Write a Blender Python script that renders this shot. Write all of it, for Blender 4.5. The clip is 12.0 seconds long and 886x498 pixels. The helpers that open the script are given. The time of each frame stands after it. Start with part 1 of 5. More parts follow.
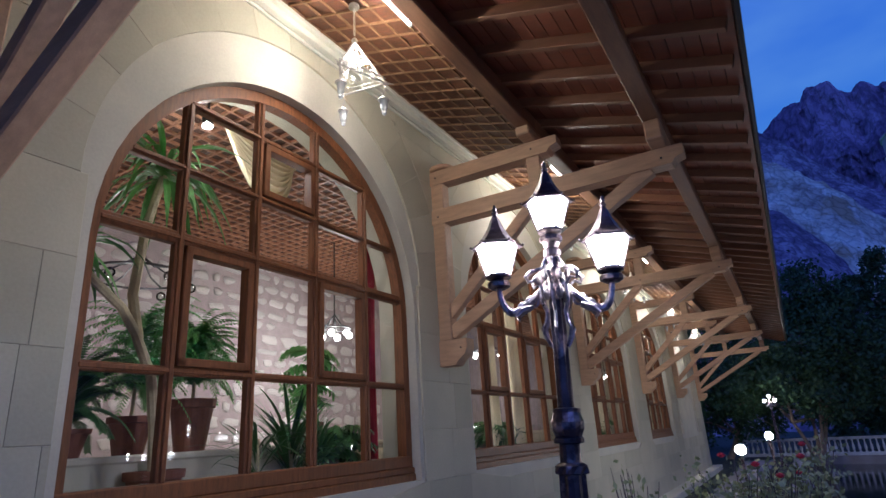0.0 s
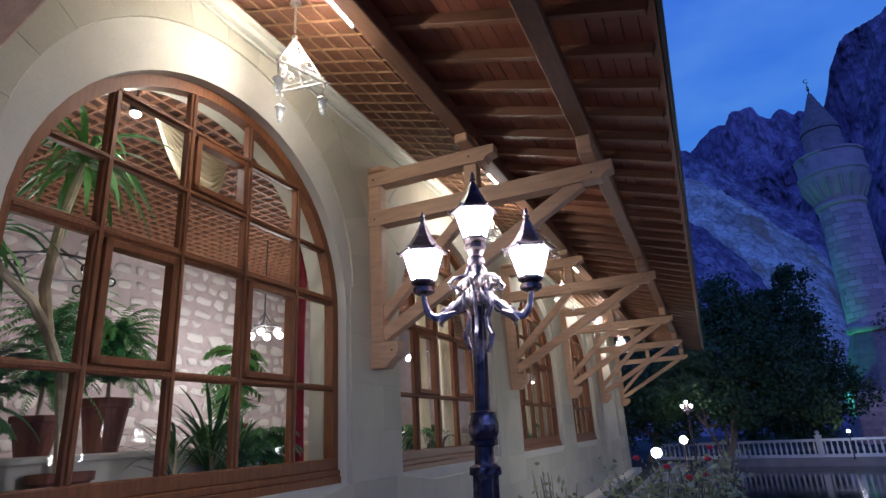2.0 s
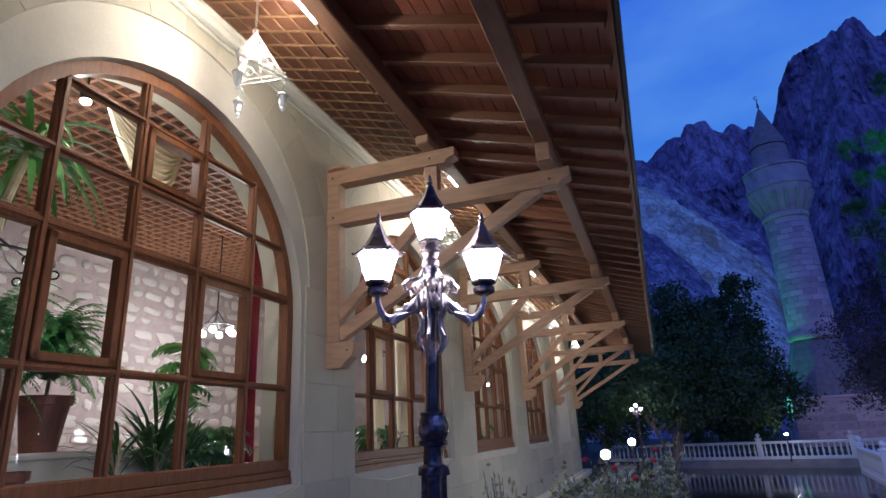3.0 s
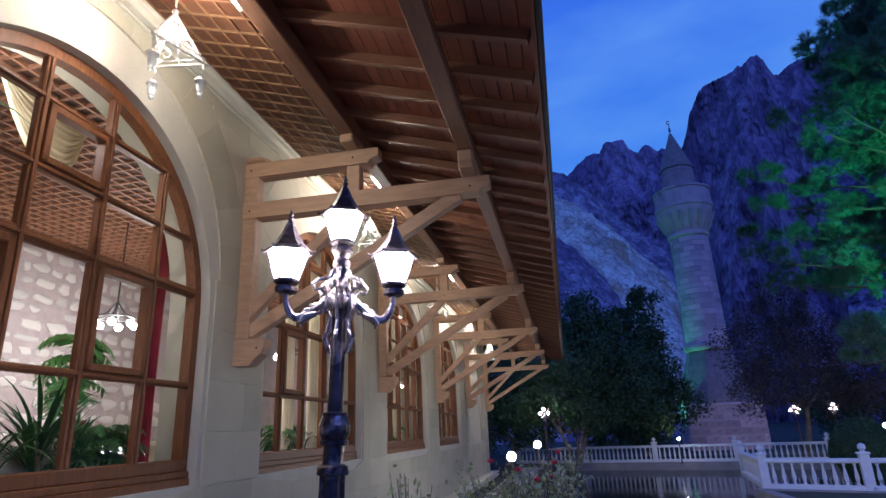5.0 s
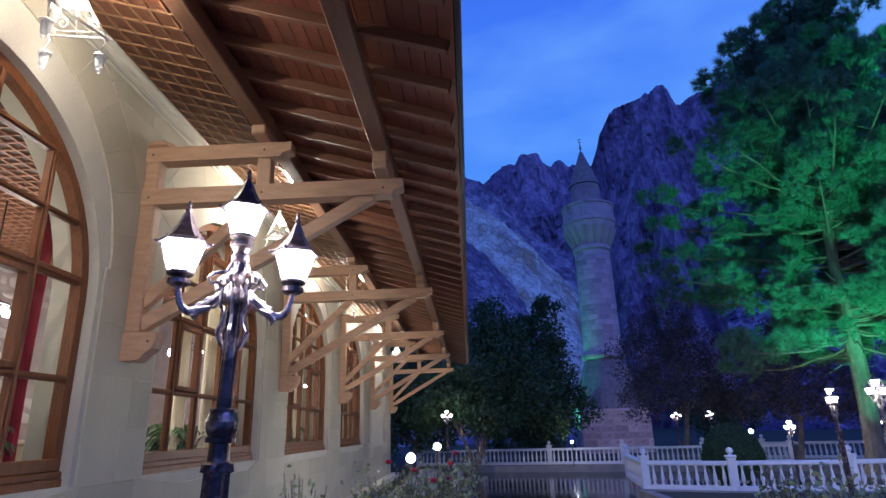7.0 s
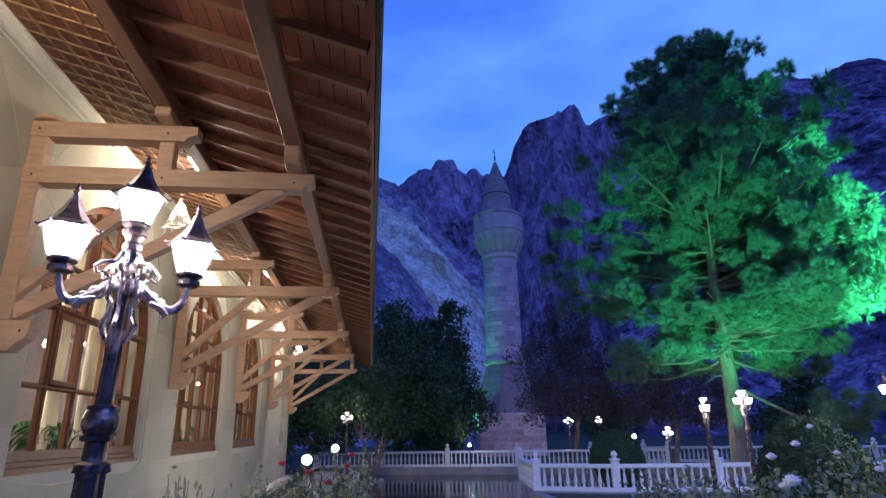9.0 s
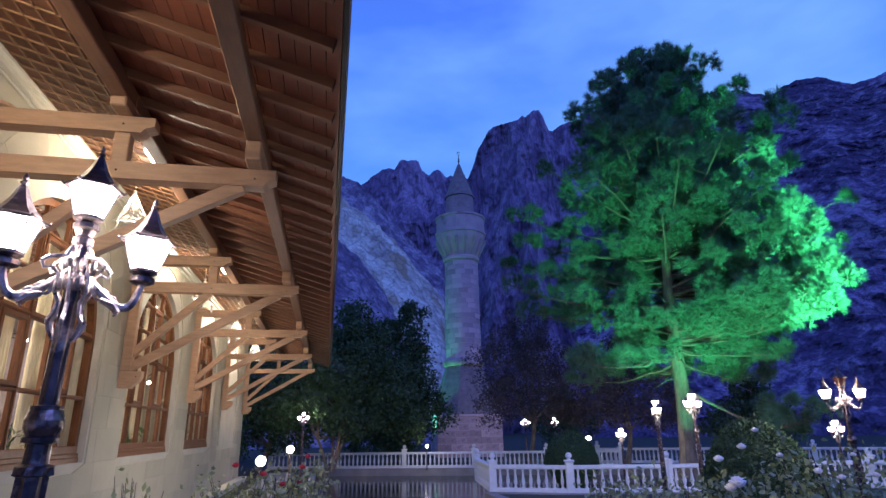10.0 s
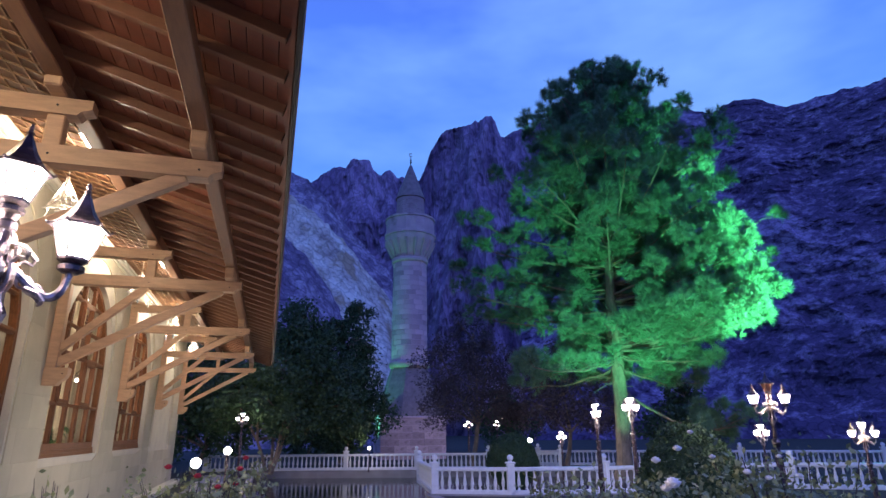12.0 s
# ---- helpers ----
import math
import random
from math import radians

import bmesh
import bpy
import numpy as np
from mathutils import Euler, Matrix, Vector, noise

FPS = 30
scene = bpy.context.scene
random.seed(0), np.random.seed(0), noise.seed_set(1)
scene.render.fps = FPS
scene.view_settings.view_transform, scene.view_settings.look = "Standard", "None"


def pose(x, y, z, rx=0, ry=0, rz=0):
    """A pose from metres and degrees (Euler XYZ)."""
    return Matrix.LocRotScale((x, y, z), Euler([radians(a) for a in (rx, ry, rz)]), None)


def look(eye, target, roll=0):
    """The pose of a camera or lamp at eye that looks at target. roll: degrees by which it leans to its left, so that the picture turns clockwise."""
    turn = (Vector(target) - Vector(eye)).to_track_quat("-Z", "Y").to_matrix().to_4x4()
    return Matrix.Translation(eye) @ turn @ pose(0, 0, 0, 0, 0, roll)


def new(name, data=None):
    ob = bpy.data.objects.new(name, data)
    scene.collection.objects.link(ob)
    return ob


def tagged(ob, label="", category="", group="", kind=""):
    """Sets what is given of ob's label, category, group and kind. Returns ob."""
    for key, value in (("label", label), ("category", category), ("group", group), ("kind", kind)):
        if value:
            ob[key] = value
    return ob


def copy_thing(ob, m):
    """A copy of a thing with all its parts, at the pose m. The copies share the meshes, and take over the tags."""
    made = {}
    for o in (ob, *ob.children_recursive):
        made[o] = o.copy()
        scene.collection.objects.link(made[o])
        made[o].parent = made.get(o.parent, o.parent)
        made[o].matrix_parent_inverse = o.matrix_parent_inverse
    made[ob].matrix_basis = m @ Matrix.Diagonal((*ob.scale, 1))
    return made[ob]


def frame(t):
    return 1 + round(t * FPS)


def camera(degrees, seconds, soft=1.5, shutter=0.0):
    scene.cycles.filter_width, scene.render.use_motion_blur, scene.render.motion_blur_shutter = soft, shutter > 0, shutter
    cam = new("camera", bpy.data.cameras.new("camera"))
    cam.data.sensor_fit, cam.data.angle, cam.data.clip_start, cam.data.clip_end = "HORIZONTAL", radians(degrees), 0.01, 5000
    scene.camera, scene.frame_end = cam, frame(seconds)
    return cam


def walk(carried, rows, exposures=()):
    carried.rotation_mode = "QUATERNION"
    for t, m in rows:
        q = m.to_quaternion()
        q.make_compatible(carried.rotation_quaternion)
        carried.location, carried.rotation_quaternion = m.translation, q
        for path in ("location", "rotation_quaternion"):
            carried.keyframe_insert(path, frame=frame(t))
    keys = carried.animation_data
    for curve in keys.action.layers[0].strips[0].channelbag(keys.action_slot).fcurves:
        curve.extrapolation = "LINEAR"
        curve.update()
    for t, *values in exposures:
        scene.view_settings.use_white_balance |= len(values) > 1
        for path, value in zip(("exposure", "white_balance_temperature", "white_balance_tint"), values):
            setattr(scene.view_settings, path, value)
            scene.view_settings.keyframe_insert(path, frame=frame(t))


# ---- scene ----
cam = camera(74.9, 12.0)
PATH = [
    (0, (3.41, -5.895, 1.553), (2.474, -4.238, 2.168), -3.6),
    (0.5, (3.422, -5.905, 1.549), (2.521, -4.229, 2.165), -3.6),
    (1, (3.44, -5.906, 1.552), (2.583, -4.207, 2.165), -3.5),
    (1.5, (3.455, -5.908, 1.549), (2.65, -4.183, 2.161), -3.4),
    (2, (3.474, -5.912, 1.548), (2.726, -4.161, 2.159), -3.3),
    (2.5, (3.486, -5.918, 1.546), (2.799, -4.141, 2.156), -3.1),
    (3, (3.5, -5.924, 1.544), (2.88, -4.122, 2.152), -3.0),
    (5, (3.554, -5.95, 1.538), (3.191, -4.077, 2.139), -2.4),
    (5.5, (3.568, -5.962, 1.532), (3.274, -4.077, 2.132), -2.2),
    (6, (3.582, -5.964, 1.531), (3.363, -4.069, 2.13), -2.1),
    (6.5, (3.598, -5.986, 1.525), (3.45, -4.083, 2.123), -1.9),
    (7, (3.609, -5.999, 1.523), (3.541, -4.092, 2.12), -1.8),
    (9, (3.631, -6.038, 1.519), (3.868, -4.144, 2.116), -1.1),
    (9.5, (3.639, -6.057, 1.513), (3.939, -4.172, 2.111), -1.0),
    (10, (3.626, -6.041, 1.524), (3.993, -4.168, 2.122), -0.9),
    (10.5, (3.621, -6.024, 1.529), (4.046, -4.164, 2.127), -0.8),
    (11, (3.631, -6.041, 1.511), (4.104, -4.193, 2.112), -0.7),
    (11.5, (3.625, -6.022, 1.516), (4.133, -4.184, 2.118), -0.6),
    (12, (3.626, -6.01, 1.518), (4.163, -4.18, 2.12), -0.6),
]
walk(cam, [(t, look(eye, target, roll)) for t, eye, target, roll in PATH], [(0, -0.07, 5500, 11), (3, 0.08, 5550, 11), (6, 0.34, 5650, 12), (9, 0.66, 6100, 12), (12, 0.8, 6750, 15)])

# ---- world and large lights ----
G = -0.4          # level of the garden
rnd = random.Random(7)


def world_dusk():
    w = bpy.data.worlds.new("dusk_sky")
    scene.world = w
    w.use_nodes = True
    nt = w.node_tree
    nt.nodes.clear()
    N = nt.nodes.new
    L = nt.links.new
    out = N("ShaderNodeOutputWorld")
    bg = N("ShaderNodeBackground")
    tc = N("ShaderNodeTexCoord")
    sep = N("ShaderNodeSeparateXYZ")
    L(tc.outputs["Generated"], sep.inputs[0])
    ramp = N("ShaderNodeValToRGB")
    e = ramp.color_ramp.elements
    e[0].position, e[0].color = 0.0, (0.045, 0.05, 0.42, 1)
    e[1].position, e[1].color = 1.0, (0.04, 0.05, 0.75, 1)
    for p, c in ((0.40, (0.085, 0.26, 0.80, 1)), (0.62, (0.06, 0.18, 0.76, 1)), (0.8, (0.055, 0.10, 0.64, 1))):
        k = e.new(p)
        k.color = c
    L(sep.outputs["Z"], ramp.inputs[0])
    mp = N("ShaderNodeMapping")
    mp.inputs["Scale"].default_value = (1.6, 1.6, 4.2)
    mp.inputs["Rotation"].default_value = (0.0, 0.25, 0.3)
    L(tc.outputs["Generated"], mp.inputs[0])
    nz = N("ShaderNodeTexNoise")
    nz.inputs["Scale"].default_value, nz.inputs["Detail"].default_value, nz.inputs["Roughness"].default_value = 1.9, 4, 0.5
    L(mp.outputs[0], nz.inputs[0])
    cr = N("ShaderNodeValToRGB")
    cr.color_ramp.elements[0].position, cr.color_ramp.elements[0].color = 0.40, (0, 0, 0, 1)
    cr.color_ramp.elements[1].position, cr.color_ramp.elements[1].color = 0.74, (0.6, 0.6, 0.6, 1)
    L(nz.outputs[0], cr.inputs[0])
    mix = N("ShaderNodeMix")
    mix.data_type = "RGBA"
    L(cr.outputs[0], mix.inputs["Factor"])
    L(ramp.outputs[0], mix.inputs["A"])
    mix.inputs["B"].default_value = (0.22, 0.46, 0.88, 1)
    L(mix.outputs["Result"], bg.inputs["Color"])
    bg.inputs["Strength"].default_value = 0.78
    L(bg.outputs[0], out.inputs[0])


world_dusk()


def lamp(name, kind, m, power, color, size=0.1, size_y=None, spot=None):
    d = bpy.data.lights.new(name, kind)
    d.energy, d.color = power, color
    if kind == "AREA":
        d.shape = "RECTANGLE"
        d.size, d.size_y = size, size_y or size
    else:
        d.shadow_soft_size = size
    if spot:
        d.spot_size, d.spot_blend = radians(spot), 0.5
    ob = new(name, d)
    ob.matrix_world = m
    return ob


dusk = lamp("dusk_glow", "SUN", look((30, -60, 50), (0, 0, 0)), 0.5, (0.16, 0.20, 1.0))
dusk.data.angle = radians(35)


# ---- materials ----
def mat(name, base, rough=0.6, var=0.25, scale=6.0, bump=0.15, metal=0.0, stretch=(1, 1, 1), fine=60.0, spots=None, spec=0.5, island=0.0, rand=0.0):
    m = bpy.data.materials.new(name)
    m.use_nodes = True
    nt = m.node_tree
    b = nt.nodes["Principled BSDF"]
    N, L = nt.nodes.new, nt.links.new
    tc = N("ShaderNodeTexCoord")
    mp = N("ShaderNodeMapping")
    mp.inputs["Scale"].default_value = stretch
    L(tc.outputs["Object"], mp.inputs[0])
    n1 = N("ShaderNodeTexNoise")
    n1.inputs["Scale"].default_value, n1.inputs["Detail"].default_value = scale, 5
    L(mp.outputs[0], n1.inputs[0])
    n2 = N("ShaderNodeTexNoise")
    n2.inputs["Scale"].default_value, n2.inputs["Detail"].default_value = fine, 4
    L(mp.outputs[0], n2.inputs[0])
    add = N("ShaderNodeMath")
    add.operation = "MULTIPLY_ADD"
    add.inputs[1].default_value, add.inputs[2].default_value = 0.45, 0.0
    L(n2.outputs[0], add.inputs[0])
    s = N("ShaderNodeMath")
    s.operation = "ADD"
    L(n1.outputs[0], s.inputs[0])
    L(add.outputs[0], s.inputs[1])
    last = s
    for amount, node, sock in ((rand, "ShaderNodeObjectInfo", "Random"), (island, "ShaderNodeNewGeometry", "Random Per Island")):
        if amount:
            g = N(node)
            k = N("ShaderNodeMath")
            k.operation = "MULTIPLY_ADD"
            k.inputs[1].default_value = amount
            L(g.outputs[sock], k.inputs[0])
            L(last.outputs[0], k.inputs[2])
            last = k
    mr = N("ShaderNodeMapRange")
    mr.inputs["From Min"].default_value, mr.inputs["From Max"].default_value = 0.45, 1.0 + rand + island
    L(last.outputs[0], mr.inputs["Value"])
    mix = N("ShaderNodeMix")
    mix.data_type = "RGBA"
    L(mr.outputs[0], mix.inputs["Factor"])
    mix.inputs["A"].default_value = (*[c * (1 - var) for c in base], 1)
    mix.inputs["B"].default_value = (*[min(1, c * (1 + var)) for c in base], 1)
    col = mix.outputs["Result"]
    if spots:
        n3 = N("ShaderNodeTexNoise")
        n3.inputs["Scale"].default_value, n3.inputs["Detail"].default_value = spots[1], 6
        L(mp.outputs[0], n3.inputs[0])
        r = N("ShaderNodeValToRGB")
        r.color_ramp.elements[0].position, r.color_ramp.elements[1].position = spots[2], spots[2] + 0.12
        L(n3.outputs[0], r.inputs[0])
        mx = N("ShaderNodeMix")
        mx.data_type = "RGBA"
        L(r.outputs[0], mx.inputs["Factor"])
        L(col, mx.inputs["A"])
        mx.inputs["B"].default_value = (*spots[0], 1)
        col = mx.outputs["Result"]
    L(col, b.inputs["Base Color"])
    b.inputs["Metallic"].default_value = metal
    b.inputs["Specular IOR Level"].default_value = spec
    rr = N("ShaderNodeMapRange")
    rr.inputs["To Min"].default_value, rr.inputs["To Max"].default_value = max(0.02, rough - 0.12), min(1, rough + 0.12)
    L(n1.outputs[0], rr.inputs["Value"])
    L(rr.outputs[0], b.inputs["Roughness"])
    if bump:
        bp = N("ShaderNodeBump")
        bp.inputs["Strength"].default_value, bp.inputs["Distance"].default_value = bump, 0.02
        L(s.outputs[0], bp.inputs["Height"])
        L(bp.outputs[0], b.inputs["Normal"])
    return m


def glow(name, color, strength):
    m = bpy.data.materials.new(name)
    m.use_nodes = True
    b = m.node_tree.nodes["Principled BSDF"]
    b.inputs["Base Color"].default_value = (0.8, 0.8, 0.8, 1)
    b.inputs["Emission Color"].default_value = (*color, 1)
    b.inputs["Emission Strength"].default_value = strength
    return m


def glass_mat(name, tint=(1, 1, 1), rough=0.0):
    m = bpy.data.materials.new(name)
    m.use_nodes = True
    nt = m.node_tree
    nt.nodes.clear()
    N, L = nt.nodes.new, nt.links.new
    o = N("ShaderNodeOutputMaterial")
    mix = N("ShaderNodeMixShader")
    fr = N("ShaderNodeFresnel")
    fr.inputs["IOR"].default_value = 1.6
    t = N("ShaderNodeBsdfTransparent")
    t.inputs[0].default_value = (*tint, 1)
    g = N("ShaderNodeBsdfGlossy")
    g.inputs["Roughness"].default_value = rough
    L(fr.outputs[0], mix.inputs[0])
    L(t.outputs[0], mix.inputs[1])
    L(g.outputs[0], mix.inputs[2])
    L(mix.outputs[0], o.inputs[0])
    return m


def rocky(name, dark, mid, light, grain, patch, stretch, relief, pale=None):
    """Rock seen from afar: broken faces and rubble at many scales, streaks along the stretch, and pale or earthy patches."""
    m = bpy.data.materials.new(name)
    m.use_nodes = True
    nt = m.node_tree
    b = nt.nodes["Principled BSDF"]
    N, L = nt.nodes.new, nt.links.new
    tc = N("ShaderNodeTexCoord")
    mp = N("ShaderNodeMapping")
    mp.inputs["Scale"].default_value = stretch
    L(tc.outputs["Object"], mp.inputs[0])
    fine = N("ShaderNodeTexNoise")
    fine.inputs["Scale"].default_value, fine.inputs["Detail"].default_value, fine.inputs["Roughness"].default_value = grain, 9, 0.68
    L(mp.outputs[0], fine.inputs[0])
    wide = N("ShaderNodeTexNoise")
    wide.inputs["Scale"].default_value, wide.inputs["Detail"].default_value, wide.inputs["Roughness"].default_value = patch, 7, 0.6
    wide.inputs["Distortion"].default_value = 0.6
    L(mp.outputs[0], wide.inputs[0])
    crack = N("ShaderNodeTexVoronoi")
    crack.feature = "DISTANCE_TO_EDGE"
    crack.inputs["Scale"].default_value = grain * 1.3
    warp = N("ShaderNodeVectorMath")
    warp.operation = "MULTIPLY_ADD"
    warp.inputs[1].default_value = (3 / grain * 0.35,) * 3
    L(fine.outputs["Color"], warp.inputs[0])
    L(mp.outputs[0], warp.inputs[2])
    L(warp.outputs[0], crack.inputs[0])
    cl = N("ShaderNodeMapRange")
    cl.inputs["From Max"].default_value = 0.12
    cl.inputs["To Min"].default_value = 0.6
    L(crack.outputs["Distance"], cl.inputs["Value"])
    s = N("ShaderNodeMath")
    s.operation = "MULTIPLY_ADD"
    s.inputs[1].default_value = 0.75
    L(wide.outputs[0], s.inputs[0])
    L(fine.outputs[0], s.inputs[2])
    r = N("ShaderNodeValToRGB")
    e = r.color_ramp.elements
    e[0].position, e[0].color = 0.66, (*dark, 1)
    e[1].position, e[1].color = 1.0, (*light, 1)
    k = e.new(0.86)
    k.color = (*mid, 1)
    L(s.outputs[0], r.inputs[0])
    col = r.outputs[0]
    if pale:
        n3 = N("ShaderNodeTexNoise")
        n3.inputs["Scale"].default_value, n3.inputs["Detail"].default_value = patch * 1.7, 6
        L(mp.outputs[0], n3.inputs[0])
        pr = N("ShaderNodeMapRange")
        pr.inputs["From Min"].default_value, pr.inputs["From Max"].default_value = 0.52, 0.60
        L(n3.outputs[0], pr.inputs["Value"])
        mx = N("ShaderNodeMix")
        mx.data_type = "RGBA"
        L(pr.outputs[0], mx.inputs["Factor"])
        L(col, mx.inputs["A"])
        mx.inputs["B"].default_value = (*pale, 1)
        col = mx.outputs["Result"]
    mul = N("ShaderNodeMix")
    mul.data_type, mul.blend_type = "RGBA", "MULTIPLY"
    mul.inputs["Factor"].default_value = 1.0
    L(col, mul.inputs["A"])
    L(cl.outputs[0], mul.inputs["B"])
    L(mul.outputs["Result"], b.inputs["Base Color"])
    b.inputs["Roughness"].default_value = 0.95
    b.inputs["Specular IOR Level"].default_value = 0.1
    bp = N("ShaderNodeBump")
    bp.inputs["Strength"].default_value, bp.inputs["Distance"].default_value = 1.0, relief
    L(fine.outputs[0], bp.inputs["Height"])
    L(bp.outputs[0], b.inputs["Normal"])
    return m


M_WALL = mat("pale_limestone", (0.45, 0.405, 0.30), 0.8, 0.2, 1.6, 0.12, fine=45, rand=0.45)
M_RING = mat("arch_stone", (0.50, 0.46, 0.375), 0.8, 0.12, 2.0, 0.1, fine=50)
M_PLASTER = mat("cream_plaster", (0.62, 0.58, 0.48), 0.85, 0.08, 2.0, 0.06)
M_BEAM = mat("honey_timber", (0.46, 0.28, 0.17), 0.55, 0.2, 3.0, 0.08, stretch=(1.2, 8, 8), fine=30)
# Purlins and rafters: the bracket timber darkened, eaves shade put into the colour.
M_BEAMY = mat("shaded_honey_timber_long", (0.24, 0.115, 0.062), 0.55, 0.22, 3.0, 0.12, stretch=(8, 1.2, 8), fine=30)
M_RAFT = mat("shaded_rafter_timber", (0.20, 0.088, 0.046), 0.55, 0.3, 3.0, 0.12, stretch=(1.2, 8, 8), fine=30, rand=0.4)
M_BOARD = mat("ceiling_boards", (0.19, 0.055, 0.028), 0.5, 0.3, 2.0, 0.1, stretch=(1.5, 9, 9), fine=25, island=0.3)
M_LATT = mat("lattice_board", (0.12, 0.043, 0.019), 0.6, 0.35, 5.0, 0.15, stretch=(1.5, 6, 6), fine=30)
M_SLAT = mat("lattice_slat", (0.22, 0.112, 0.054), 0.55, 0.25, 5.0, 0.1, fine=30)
# Shade in the holes of the room's lattice is put into this board colour.
M_ROOMCEIL = mat("shaded_room_boards", (0.07, 0.03, 0.018), 0.7, 0.3, 4, 0.1)
M_ROOMSLAT = mat("red_brown_slats", (0.30, 0.14, 0.08), 0.55, 0.25, 5.0, 0.1, fine=30)
M_FRAME = mat("red_brown_window_wood", (0.16, 0.058, 0.021), 0.5, 0.35, 5.0, 0.08, stretch=(8, 8, 1.2), fine=25, spec=0.3)
M_GLASS = glass_mat("window_glass", (0.97, 0.98, 0.97))
M_IRON = mat("black_bronze_iron", (0.085, 0.06, 0.062), 0.34, 0.5, 14, 0.25, metal=0.75, spots=((0.36, 0.26, 0.23), 16, 0.52))
# Arms and collar: lantern light on the metal is put into this brighter colour.
M_BRONZE = mat("lantern_lit_bronze", (0.42, 0.34, 0.32), 0.33, 0.6, 22, 0.25, metal=0.8, spots=((0.10, 0.075, 0.075), 24, 0.55))
M_WROUGHT = mat("wrought_iron", (0.45, 0.42, 0.38), 0.4, 0.3, 20, 0.1, metal=0.8)
M_LANT = glow("lantern_light", (1.0, 0.96, 0.93), 60.0)
M_GLOBE = glow("garden_light", (1.0, 0.95, 0.86), 50.0)
M_TUBE = glow("tube_light", (1.0, 0.90, 0.72), 150.0)
M_BULB = glow("bulb_light", (1.0, 0.9, 0.78), 40.0)
M_CLEAR = glass_mat("clear_glass", (0.95, 0.95, 0.95), 0.05)
M_EDGE = mat("dark_gutter", (0.02, 0.018, 0.02), 0.5, 0.2, 4, 0.05)
M_TILE = mat("roof_tile", (0.25, 0.10, 0.06), 0.7, 0.3, 5, 0.2)
M_WHITE = mat("white_painted_stone", (0.66, 0.65, 0.66), 0.6, 0.12, 5, 0.1, spots=((0.5, 0.5, 0.48), 5, 0.68))
# The violet cast of dusk is put into these rock colours.
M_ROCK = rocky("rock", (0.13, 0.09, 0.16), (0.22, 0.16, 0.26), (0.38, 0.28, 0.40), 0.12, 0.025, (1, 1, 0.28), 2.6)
# Darker still: this slope turns from the light, shade put into its colour.
M_HILL = rocky("shaded_speckled_hillside", (0.08, 0.06, 0.11), (0.11, 0.08, 0.15), (0.32, 0.25, 0.38), 0.34, 0.035, (1, 1, 1), 0.6)
M_SLOPE = rocky("dusk_tinted_hillside", (0.14, 0.105, 0.16), (0.24, 0.19, 0.27), (0.48, 0.40, 0.48), 0.34, 0.05, (1, 1, 0.8), 1.4)
M_SCREE = rocky("pale_scree", (0.38, 0.31, 0.27), (0.70, 0.62, 0.50), (0.90, 0.85, 0.72), 0.30, 0.06, (1, 1, 0.8), 1.5, (0.48, 0.37, 0.24))
M_MINAR = mat("minaret_stone", (0.48, 0.345, 0.36), 0.85, 0.45, 1.4, 0.3, fine=9, rand=0.9, spots=((0.25, 0.17, 0.18), 0.9, 0.58))
M_LEAD = mat("slate_cone", (0.21, 0.16, 0.155), 0.7, 0.35, 3, 0.2)
M_GROUND = mat("grass_and_soil", (0.03, 0.036, 0.02), 0.95, 0.5, 1.2, 0.5, fine=30)
M_PAVE = mat("stone_paving", (0.26, 0.235, 0.22), 0.75, 0.25, 2, 0.2)
M_WATER = mat("pool_water", (0.006, 0.008, 0.012), 0.05, 0.2, 2.2, 0.04, fine=9, spec=0.5)
M_BARK = mat("pine_bark", (0.20, 0.145, 0.10), 0.9, 0.5, 5, 0.8, stretch=(1, 1, 0.35), fine=25)
M_NEEDLE = mat("pine_needles", (0.10, 0.20, 0.11), 0.6, 0.5, 0.8, 0, fine=6, island=0.4)
M_LEAF = mat("broad_leaves", (0.034, 0.072, 0.022), 0.7, 0.5, 0.8, 0, fine=6, island=0.4)
M_LEAFD = mat("dusk_leaves", (0.10, 0.08, 0.085), 0.8, 0.5, 0.8, 0, fine=6, island=0.4, spec=0.1)
M_ROSELEAF = mat("rose_leaves", (0.23, 0.26, 0.12), 0.55, 0.5, 4, 0, fine=20, island=0.4)
M_HEDGE = mat("box_hedge", (0.035, 0.07, 0.022), 0.7, 0.5, 5, 0, fine=30, island=0.3)
M_PLANT = mat("house_plant_leaf", (0.11, 0.30, 0.07), 0.4, 0.45, 4, 0, fine=20, island=0.4)
M_PLANTD = mat("dark_house_plant_leaf", (0.05, 0.14, 0.04), 0.4, 0.45, 4, 0, fine=20, island=0.4)
M_STEM = mat("pale_cane", (0.48, 0.40, 0.26), 0.7, 0.3, 8, 0.3)
M_POT = mat("terracotta_pot", (0.20, 0.075, 0.045), 0.6, 0.3, 6, 0.1)
M_INSTONE = mat("rubble_stone", (0.48, 0.45, 0.44), 0.9, 0.3, 5, 0.5, fine=40, rand=0.7, island=0.5)
M_MORTAR = mat("pink_mortar", (0.36, 0.30, 0.305), 0.95, 0.2, 6, 0.4)
M_FLOOR = mat("room_floor", (0.30, 0.22, 0.15), 0.5, 0.2, 3, 0.1)
M_CURT = mat("cream_curtain", (0.82, 0.72, 0.50), 0.8, 0.12, 4, 0.1)
M_RED = mat("crimson_curtain", (0.25, 0.012, 0.03), 0.8, 0.25, 5, 0.1)
M_ROSEW = mat("white_petal", (0.85, 0.80, 0.78), 0.6, 0.06, 30, 0)
